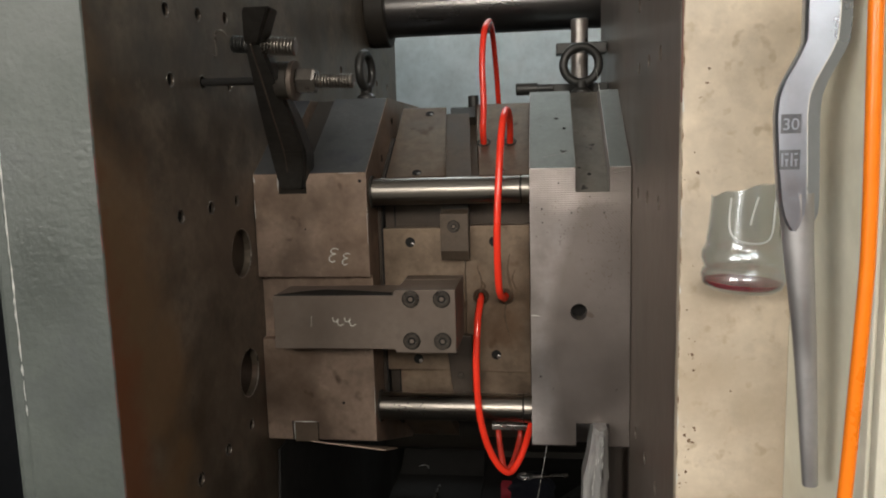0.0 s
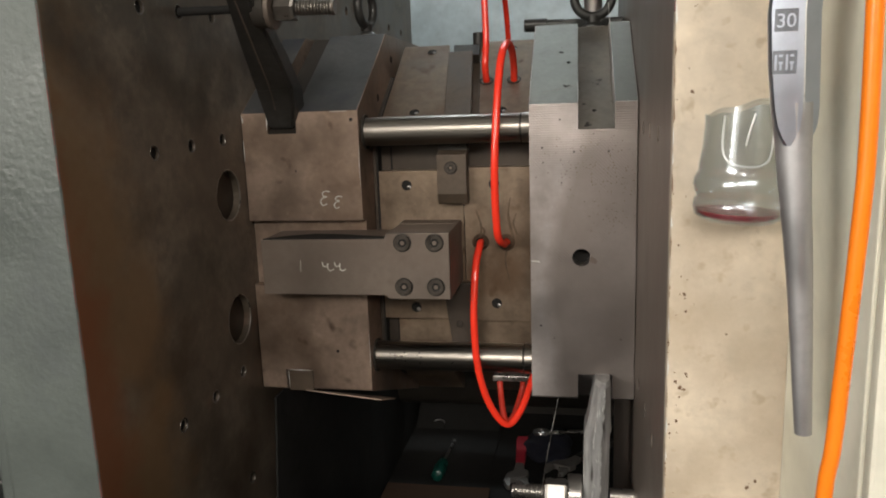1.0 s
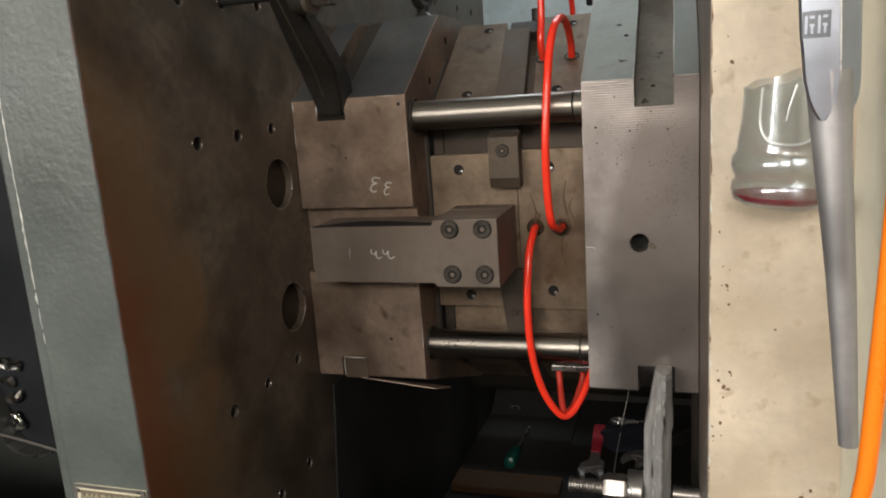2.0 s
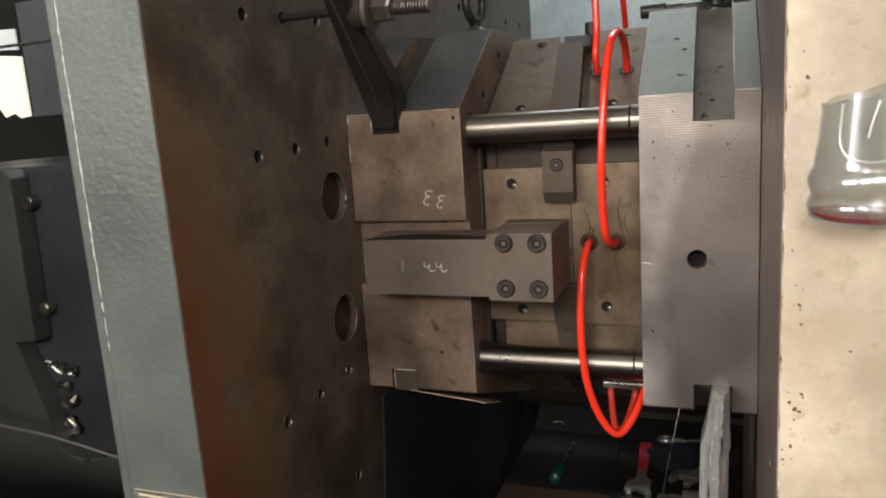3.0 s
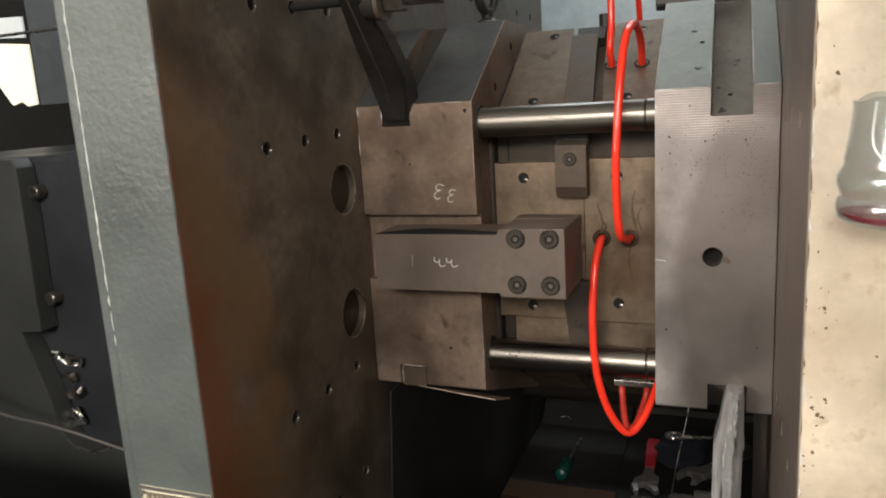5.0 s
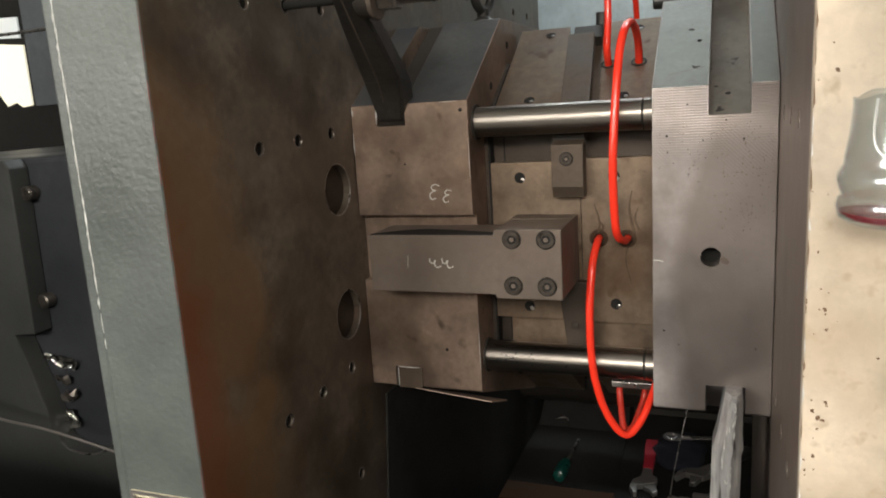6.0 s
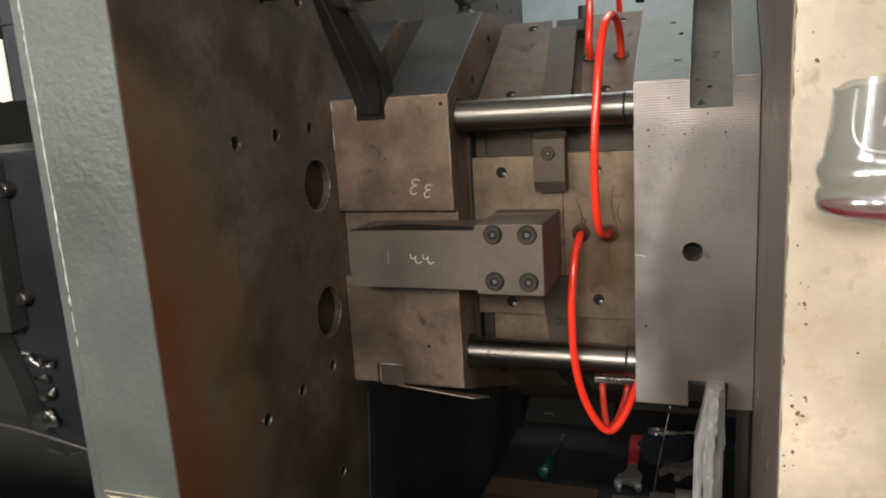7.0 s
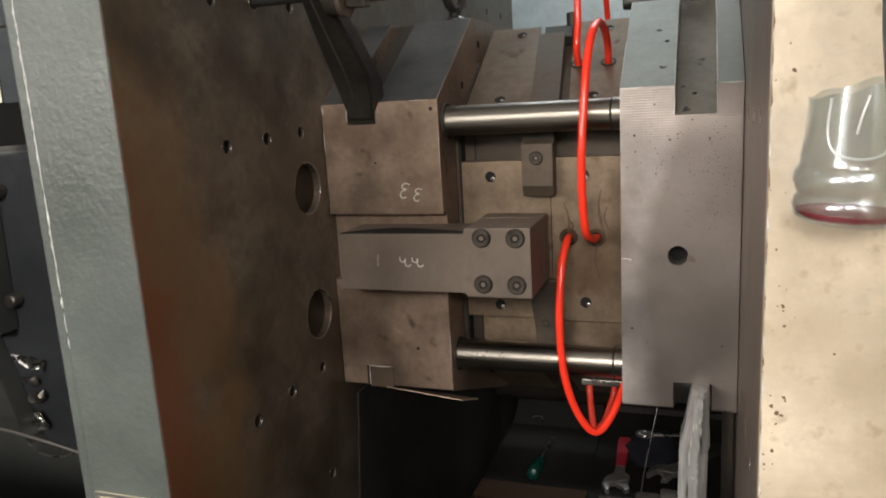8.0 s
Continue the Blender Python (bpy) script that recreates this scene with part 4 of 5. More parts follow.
    for x in (-0.15, -0.108):
        part("water_port", lathe([(0.0139, 0.0), (0.0139, 0.01), (0.0085, 0.0105), (0.008, 0.002)], along((x, 1.285, 1.197), (0, -1, 0)), 20), BRASS, h, "oily push-in tube fitting")
    part("parting_gap", prism(octagon(0.076), -0.3197, -0.3166, 0), SHADE, h, "black parting line")
    for x in (-0.2995,):
        part("parting_gap", prism(octagon(0.0975), x - 0.0014, x + 0.0014, 0), SHADE, h, "black parting line")
    # oily stains that run from the ports
    rnd = random.Random(8)
    for x, z0, z1, w0 in ((-0.152, 1.205, 1.25, 0.0035), (-0.1, 1.205, 1.27, 0.005), (-0.106, 1.128, 1.186, 0.0025), (-0.092, 1.21, 1.245, 0.003), (-0.147, 1.21, 1.228, 0.004)):
        left, right = [], []
        for s in range(9):
            z = z0 + (z1 - z0) * s / 8
            w_ = 0.55 * w0 * (1 - 0.8 * (s / 8 if z0 > 1.2 else 1 - s / 8)) * rnd.uniform(0.6, 1.2) + 0.0003
            xm = x + 0.004 * math.sin(s * 0.5 + x * 40)
            left.append((xm - w_, z))
            right.append((xm + w_, z))
        part("oil_stain", prism(left + right[::-1], 1.27165, 1.2721, 0, "y"), STAIN, h)
    # leader pins
    for z, r_ in ((1.3815, 0.0222), (1.0125, 0.0234)):
        pin = part("leader_pin", rod((-0.336, 1.2385, z), (-0.078, 1.2385, z), r_, 40, 0.003), POLISHED, h, "polished steel leader pin", True)
        part("collar", rod((-0.0779, 1.2385, z), (-0.0645, 1.2385, z), r_ + 0.0006, 40), POLISHED, pin, "", True)
        part("oil_groove", rod((-0.0795, 1.2385, z), (-0.0778, 1.2385, z), r_ - 0.0006, 36), SHADE, pin)
    part("bush", lathe([(0.0265, 0), (0.0265, 0.004), (0.023, 0.004), (0.0225, 0.001)], along((-0.326, 1.2385, 1.3815), (1, 0, 0)), 32), STEEL_DARK, h)
    part("bush", lathe([(0.0275, 0), (0.0275, 0.004), (0.024, 0.004), (0.0235, 0.001)], along((-0.326, 1.2385, 1.0125), (1, 0, 0)), 32), STEEL_DARK, h)
    rnd = random.Random(31)
    for k in range(12):
        x, a = rnd.choice((-0.29, -0.275, -0.262, -0.245, -0.2)) + rnd.gauss(0, 0.004), rnd.uniform(1.0, 2.0)
        n_ = Vector((0, -math.sin(a), math.cos(a)))
        c_ = Vector((x, 1.2385, 1.0125)) + n_ * 0.0231
        part("oil_speck", lathe([(0.0022 * rnd.uniform(0.5, 1.2), 0), (0.0012, 0.0004), (0.0002, 0.0004)], along(c_, n_), 8), STEEL_DARK, h)
    # ports under the core
    part("lower_manifold_stem", box(-0.13, -0.07, 1.297, 1.33, 0.9627, 1.0, 0), STEEL_DARK, h)
    part("lower_manifold", box(-0.137, -0.066, 1.288, 1.33, 0.952, 0.9625, 0.002), STUD, h, "pale metal fitting strip under the core")
    for x, z, r in ((-0.046, 1.352, 0.0016), (-0.02, 1.392, 0.0012), (-0.018, 1.30, 0.001), (0.05, 1.345, 0.0014), (-0.05, 1.08, 0.0016), (0.028, 1.37, 0.0012), (0.07, 1.06, 0.0011), (-0.03, 1.06, 0.0008), (-0.045, 1.33, 0.0012), (0.0, 1.345, 0.0014), (0.01, 1.352, 0.001)):
        part("pit", lathe([(r, 0), (r * 0.8, 0.0002), (r * 0.2, 0.0002)], along((x, YF - 0.0001, z), (0, -1, 0)), 10), SHADE, h)
    for x, y in ((-0.008, 1.295), (0.03, 1.24)):
        off = 0.0 if x < 0 else 0.032
        part("tapped_hole", lathe([(0.0035, 0), (0.003, 0.0003), (0.0005, 0.0003)], along(on_slope(x, y, off), SN), 12), SHADE, h)
    rnd = random.Random(21)
    spots = []
    for n in range(280):
        x, z = rnd.gauss(0.055, 0.022), rnd.gauss(1.30, 0.05)
        if n % 3 == 0:
            x, z = rnd.gauss(0.0, 0.03), rnd.gauss(1.33, 0.03)
        if -0.06 < x < 0.088 and 1.0 < z < 1.37:
            r0 = rnd.uniform(0.0003, 0.001)
            spots.append(prism([(x + r0 * rnd.uniform(0.5, 1.2) * math.cos(q_), z + r0 * rnd.uniform(0.5, 1.4) * math.sin(q_)) for q_ in (0, 1.2, 2.5, 3.8, 5.1)], YF - 0.00025, YF + 0.0004, 0, "y"))
    smear = [(0.024, 1.189), (0.031, 1.186), (0.035, 1.181), (0.032, 1.177), (0.026, 1.179), (0.0225, 1.182)]
    part("oil_stain", prism(smear, YF - 0.0002, YF + 0.0004, 0, "y"), STEEL_BAR, h, "faint brown smear beside the bore")
    tagged(part("pitting", join(*spots), STAIN, h, "fine brown pitting"), kind="stuff")
    stroke([(-0.064, YF - 0.0003, 1.1815), (-0.055, YF - 0.0003, 1.181), (-0.051, YF - 0.0003, 1.1795)], 0.0007, WHITE, h, "scratch")
    for x, y0, y1, w_ in ((0.0582, 1.205, 1.33, 0.0009), (0.0582, 1.32, 1.46, 0.0007), (0.0058, 1.203, 1.25, 0.0004), (-0.0645, 1.203, 1.3, 0.0004)):
        p0, p1 = on_slope(x, y0), on_slope(x, y1)
        part("worn_edge", sweep([p0, (p0 + p1) / 2, p1], [0.0002, w_, 0.0002], 6), BARE_EDGE, h)
    for x0, x1 in ((-0.064, -0.03), (-0.032, 0.004), (0.06, 0.09)):
        p0, p1 = Vector((x0, YF, on_slope(0, YF).z)), Vector((x1, YF, on_slope(0, YF).z))
        part("worn_edge", sweep([p0, (p0 + p1) / 2, p1], [0.0002, 0.0005, 0.0002], 6), BARE_EDGE, h)
    a, b = on_slope(-0.045, 1.225), on_slope(0.0, 1.238)
    part("scratch", sweep([a, (a + b) / 2 + Vector((0, 0, -0.0005)), b], 0.0006, 5), GROUND, h)
    return h


fixed_half()


# ---- clamps, studs and eye bolts ----
def skin(rows, w):
    """A forged bar through level sections (z, x0, x1, y0, y1), with rounded edges."""
    bm = bmesh.new()
    rings = [[bm.verts.new((x, y, z)) for x, y in ((x0, y0), (x1, y0), (x1, y1), (x0, y1))] for z, x0, x1, y0, y1 in rows]
    for p, q_ in zip(rings, rings[1:]):
        for n in range(4):
            bm.faces.new((p[n], p[(n + 1) % 4], q_[(n + 1) % 4], q_[n]))
    bm.faces.new(rings[0][::-1])
    bm.faces.new(rings[-1])
    bmesh.ops.recalc_face_normals(bm, faces=bm.faces[:])
    bmesh.ops.bevel(bm, geom=bm.edges[:], offset=w, segments=2, affect="EDGES")
    return bm


def left_clamp():
    c = thing("mould_clamp", "dark forged strap clamp with stud and hexagon nut", "clamp", "mould clamps")
    # the strap stands parallel to the platen and leans out from the slot towards the operator
    rows = ((1.3904, -0.4715, -0.4300, 1.204, 1.246), (1.420, -0.4690, -0.4170, 1.178, 1.225), (1.450, -0.4640, -0.4060, 1.146, 1.196), (1.505, -0.4470, -0.3990, 1.069, 1.118), (1.588, -0.4190, -0.3960, 0.957, 0.992))
    part("strap", skin(rows, 0.004), FORGED, c, "dark worn strap")
    # thin lighter sweep that draws the highlight on the strap's ridge
    mid_ = [Vector((x0 + 0.42 * (x1 - x0), y0_ - 0.0002, z_)) for z_, x0, x1, y0_, y1_ in rows[1:]]
    part("ridge_highlight", sweep(spline([tuple(v) for v in mid_], 6), 0.0013, 8), STEEL_BAR, c, "lighter line for the highlight along the strap's ridge", True)
    part("upper_limb", skin(((1.5885, -0.4190, -0.3985, 0.955, 0.992), (1.6217, -0.3960, -0.3594, 0.8956, 0.928)), 0.003), FORGED, c)
    part("jack_bolt", thread((-0.4000, 0.973, 1.5885), (-0.3561, 0.973, 1.5844), 0.0122, 0.0044), STUD_DARK, c)
    part("jack_bolt_tail", thread((-0.4400, 0.973, 1.5915), (-0.4140, 0.973, 1.5895), 0.0112, 0.0044), BLACK_OXIDE, c)
    part("spring_clip", sweep(spline([(-0.463, 0.962, 1.577), (-0.457, 0.962, 1.577), (-0.457, 0.962, 1.604), (-0.450, 0.965, 1.608), (-0.444, 0.968, 1.601)], 5), 0.0014, 6), STUD_DARK, c)
    part("washer", rod((-0.4070, 1.042, 1.5500), (-0.3866, 1.042, 1.5493), 0.0253, 30, 0.002), STEEL_DARK, c, "", True)
    part("washer", rod((-0.3865, 1.042, 1.5493), (-0.3795, 1.042, 1.5488), 0.0275, 30, 0.001), STEEL_BAR, c, "", True)
    part("hexagon_nut", hexnut((-0.3794, 1.042, 1.5488), (-0.3514, 1.042, 1.5475), 0.0178), STUD_DARK, c)
    part("stud", thread((-0.3513, 1.042, 1.5475), (-0.2995, 1.042, 1.5457), 0.0102, 0.0042), STUD_DARK, c)
    part("stud_shank", rod((-0.5155, 1.042, 1.5515), (-0.4071, 1.042, 1.5500), 0.0055, 20), SHADE, c, "", True)
    return c


left_clamp()


def right_clamp():
    c = thing("mould_clamp", "bright scratched steel strap clamp with stud and nut", "clamp", "mould clamps")
    # a bar with a faceted front: a level middle facet between two sloping ones
    bm = bmesh.new()
    rings = []
    for z, xl, xr, yf in ((1.004, 0.0325, 0.0535, 1.163), (0.998, 0.0305, 0.0545, 1.155), (0.945, 0.0215, 0.0545, 1.151), (0.928, 0.0170, 0.0560, 1.150), (0.918, 0.0155, 0.0535, 1.150), (0.60, 0.0090, 0.0475, 1.150)):
        w_ = xr - xl
        sect = [(xl, yf + 0.018), (xl + 0.33 * w_, yf + 0.002), (xl + 0.40 * w_, yf), (xl + 0.64 * w_, yf), (xl + 0.70 * w_, yf + 0.002), (xr, yf + 0.016), (xr, 1.215), (xl, 1.215)]
        rings.append([bm.verts.new((x, y, z)) for x, y in sect])
    for p, q_ in zip(rings, rings[1:]):
        for n in range(8):
            bm.faces.new((p[n], p[(n + 1) % 8], q_[(n + 1) % 8], q_[n]))
    bm.faces.new(rings[0][::-1])
    bm.faces.new(rings[-1])
    part("strap", bm, CLAMP, c, "bright scratched strap with a faceted front")
    rnd = random.Random(12)
    for k in range(46):
        z, f = rnd.uniform(0.72, 0.99), rnd.choice((0.37, 0.37, 0.67, 0.67, rnd.uniform(0.42, 0.62)))
        L = rnd.uniform(0.002, 0.014)
        xl, xr = 0.0155 - (0.918 - z) * 0.0204, 0.0535 - (0.918 - z) * 0.0189
        if z > 0.928:
            xl, xr = 0.017 + (z - 0.928) * 0.195, 0.0548
        x = xl + f * (xr - xl)
        y = 1.1497 + (0.0012 if f in (0.37, 0.67) else 0.0) + max(0.0, (z - 0.93)) * 0.07
        d = rnd.uniform(-0.0015, 0.0015)
        part("scratch", sweep([Vector((x, y, z)), Vector((x + d * 0.5, y, z + L / 2)), Vector((x + d, y, z + L))], [0.0002, rnd.uniform(0.0004, 0.0011), 0.0002], 5), BARE_EDGE, c)
    part("washer", rod((-0.010, 1.18, 0.812), (0.0125, 1.18, 0.812), 0.030, 30, 0.002), STUD, c, "", True)
    part("hexagon_nut", hexnut((-0.045, 1.18, 0.812), (-0.0102, 1.18, 0.812), 0.022), STUD, c)
    part("stud", thread((-0.098, 1.18, 0.812), (-0.0455, 1.18, 0.812), 0.012, 0.0042), STUD, c)
    part("stud_shank", rod((0.055, 1.18, 0.812), (XR, 1.18, 0.812), 0.012, 20), STUD, c, "", True)
    return c


right_clamp()


def eye_bolt(x, y, z, normal, label):
    e = thing("eye_bolt", label, "eye bolt", "lifting eye bolts")
    part("eye", ring((x, y, z + 0.058), normal, 0.034, 0.0085), BLACK_OXIDE, e, "", True)
    part("shank", lathe([(0.019, 0), (0.019, 0.008), (0.011, 0.014), (0.012, 0.026)], along((x, y, z), (0, 0, 1)), 24), BLACK_OXIDE, e, "", True)
    return e


eye_bolt(-0.392, 1.52, ZC + TOP + 0.004, (0.975, -0.16, 0), "black forged lifting eye bolt turned edge-on")
eye_bolt(0.034, 1.53, ZC + TOP, (0.06, -1, 0), "black forged lifting eye bolt beside a stud")

stud = thing("rear_clamp", "steel clamp with upright stud behind the eye bolt", "clamp", "mould clamps")
part("stud", rod((0.036, 1.62, ZC + TOP), (0.036, 1.62, 1.703), 0.0175, 24, 0.002), GROUND, stud, "", True)
part("strap", box(-0.012, 0.0905, 1.602, 1.64, 1.632, 1.655, 0.003), BLACK_OXIDE, stud)
part("lower_strap", box(-0.02, 0.0905, 1.58, 1.64, ZC + TOP, 1.572, 0.003), BLACK_OXIDE, stud)
spig = thing("hose_nipple", "black steel hose nipple on the fixed mould half", "pipe fitting")
part("nipple", rod((-0.094, 1.57, 1.563), (-0.05, 1.57, 1.563), 0.0125, 20, 0.002), BLACK_OXIDE, spig, "", True)
part("nipple_shank", rod((-0.0505, 1.57, 1.563), (-0.019, 1.57, 1.563), 0.009, 20), BLACK_OXIDE, spig, "", True)
pl = thing("plug_screw", "black cap screw standing on the core", "screw")
part("head", rod((-0.1775, 1.527, 1.40), (-0.1775, 1.527, 1.551), 0.0105, 18, 0.001), BLACK_OXIDE, pl, "", True)


# ---- red water tubes ----
def tube(pts, label, r=0.0057, material=RED_TUBE):
    t = thing("water_tube", label, "tube", "red water tubes")
    part("hose", sweep(spline(pts, 12), r, 14), material, t, "", True)
    return t


q = on_slope(-0.1015, 1.3985, 0.0735)
tube([(-0.108, 1.277, 1.197), (-0.110, 1.245, 1.2), (-0.1155, 1.207, 1.225), (-0.116, 1.19, 1.32), (-0.111, 1.205, 1.43), (-0.107, 1.235, 1.487), (-0.103, 1.29, 1.511), (-0.1, 1.335, 1.504), (-0.1, 1.376, 1.482), tuple(q)],
     "glossy red tube arching from the front to the sloping core plate")
tube([(-0.150, 1.277, 1.197), (-0.149, 1.25, 1.195), (-0.1525, 1.222, 1.165), (-0.155, 1.205, 1.09), (-0.150, 1.20, 1.01), (-0.133, 1.205, 0.945), (-0.107, 1.215, 0.908), (-0.085, 1.24, 0.925), (-0.066, 1.29, 0.97), (-0.06, 1.34, 0.985)],
     "glossy red tube drooping in a loop below the mould")
q = on_slope(-0.149, 1.3985, 0.0735)
tube([tuple(q), tuple(q + SN * 0.03), (-0.1475, 1.39, 1.53), (-0.149, 1.395, 1.60), (-0.146, 1.41, 1.652), (-0.1425, 1.45, 1.676), (-0.141, 1.52, 1.69), (-0.1405, 1.6, 1.675), (-0.1395, 1.68, 1.62), (-0.137, 1.71, 1.55), (-0.135, 1.72, 1.46)],
     "glossy red tube rising in a narrow arch")
# shade under the core is put into these two tubes' colour
tube([(-0.126, 1.30, 0.952), (-0.125, 1.295, 0.935), (-0.118, 1.27, 0.902), (-0.112, 1.26, 0.893)], "short red tube hanging from the lower fittings, darkened for shade", 0.0052, RED_SHADED)
tube([(-0.0865, 1.30, 0.952), (-0.088, 1.295, 0.935), (-0.099, 1.27, 0.902), (-0.109, 1.26, 0.891)], "short red tube hanging from the lower fittings, darkened for shade", 0.0052, RED_SHADED)


# ---- spanner, cut bottle and orange hose on the cover ----
def spanner():
    s = thing("ring_spanner", "chrome ring spanner with a long tapered tail", "spanner")
    y0, y1 = 0.628, 0.640
    rows = [(1.562, 0.1455, 0.169), (1.54, 0.1455, 0.169), (1.525, 0.1455, 0.168), (1.515, 0.1415, 0.1640), (1.495, 0.1310, 0.1535), (1.484, 0.1275, 0.1498), (1.470, 0.1265, 0.1488),
            (1.435, 0.1284, 0.1501), (1.405, 0.1316, 0.1510), (1.395, 0.1339, 0.1502), (1.388, 0.1369, 0.1477), (1.3825, 0.1402, 0.1442)]
    bm = bmesh.new()
    rings = []
    for z, xl, xr in rows:
        sect = [(xl, y0 + 0.003), (xl + 0.0012, y0), (xr - 0.0012, y0), (xr + 0.0006, y0 + 0.0025), (xr + 0.0125, y0 + 0.0115), (xr + 0.011, y0 + 0.020), (xl + 0.004, y0 + 0.024)]
        rings.append([bm.verts.new((x, y, z)) for x, y in sect])
    for p, q_ in zip(rings, rings[1:]):
        for n in range(7):
            bm.faces.new((p[n], p[(n + 1) % 7], q_[(n + 1) % 7], q_[n]))
    bm.faces.new(rings[0][::-1])
    bm.faces.new(rings[-1])
    shank = part("flat_shank", carve(bm, box(0.1296, 0.1443, y0 - 0.01, y0 + 0.0012, 1.4565, 1.471, 0), box(0.1295, 0.1445, y0 - 0.01, y0 + 0.0012, 1.4295, 1.4445, 0)),
                 CHROME, s, "satin chrome flat shank with stamped marks", True)
    # thin bright line along the ridge between face and facet
    part("worn_edge", sweep([Vector((xr - 0.0003, y0 + 0.0012, z)) for z, xl, xr in rows[:-2]], 0.0007, 6), BARE_EDGE, s, "bright line along the facet ridge", True)
    tail = [Vector((0.1465, 0.641, 1.41)), Vector((0.1500, 0.639, 1.36)), Vector((0.1575, 0.638, 1.28)), Vector((0.1665, 0.642, 1.172))]
    part("tail", sweep(spline(tail, 6), [0.0132 - 0.0072 * k / 18 for k in range(19)], 18), CAST, s, "dull tapered tail", True)
    part("ring_head", carve(rod((0.160, 0.622, 1.585), (0.160, 0.646, 1.585), 0.030, 40, 0.003), rod((0.160, 0.61, 1.585), (0.160, 0.66, 1.585), 0.0175, 12)), CHROME, s, "", True)
    part("stamp_field", box(0.1297, 0.1442, y0 + 0.0008, y0 + 0.0012, 1.4566, 1.4709, 0), STAMP, s)
    part("stamp_field", box(0.1296, 0.1444, y0 + 0.0008, y0 + 0.0012, 1.4296, 1.4444, 0), STAMP, s)
    # stamped size figures and maker's mark, raised in their sunk fields
    font = bpy.data.curves.new("size_figures", "FONT")
    font.body, font.size, font.extrude, font.align_x = "30", 0.0125, 0.0004, "CENTER"
    w = new("size_figures", font)
    w.matrix_world = pose(0.1370, y0 + 0.0005, 1.4593, 90, 0, 0)
    me = bpy.data.meshes.new_from_object(w.evaluated_get(bpy.context.evaluated_depsgraph_get()))
    me.transform(w.matrix_world)
    bpy.data.objects.remove(w)
    me.materials.clear()
    me.materials.append(CHROME)
    f = new("size_figures", me)
    f.parent = s
    for k in range(2):
        x = 0.1335 + 0.0068 * k
        part("maker_mark", join(box(x - 0.0026, x - 0.0012, y0 + 0.0002, y0 + 0.0012, 1.432, 1.442, 0), box(x, x + 0.0024, y0 + 0.0002, y0 + 0.0012, 1.4405, 1.442, 0),
                                box(x, x + 0.0024, y0 + 0.0002, y0 + 0.0012, 1.436, 1.4375, 0), box(x + 0.0006, x + 0.0018, y0 + 0.0002, y0 + 0.0012, 1.432, 1.436, 0)), CHROME, s)
    return s


spanner()
peg = thing("hook_peg", "black steel peg that holds the spanner", "peg")
part("peg", sweep(spline([(0.1925, 0.668, 1.597), (0.17, 0.668, 1.597), (0.163, 0.664, 1.597), (0.160, 0.648, 1.597), (0.160, 0.61, 1.597)], 6), 0.0052, 14), BLACK_OXIDE, peg, "", True)
part("peg_end", rod((0.160, 0.600, 1.597), (0.160, 0.612, 1.597), 0.011, 20, 0.002), BLACK_OXIDE, peg, "", True)


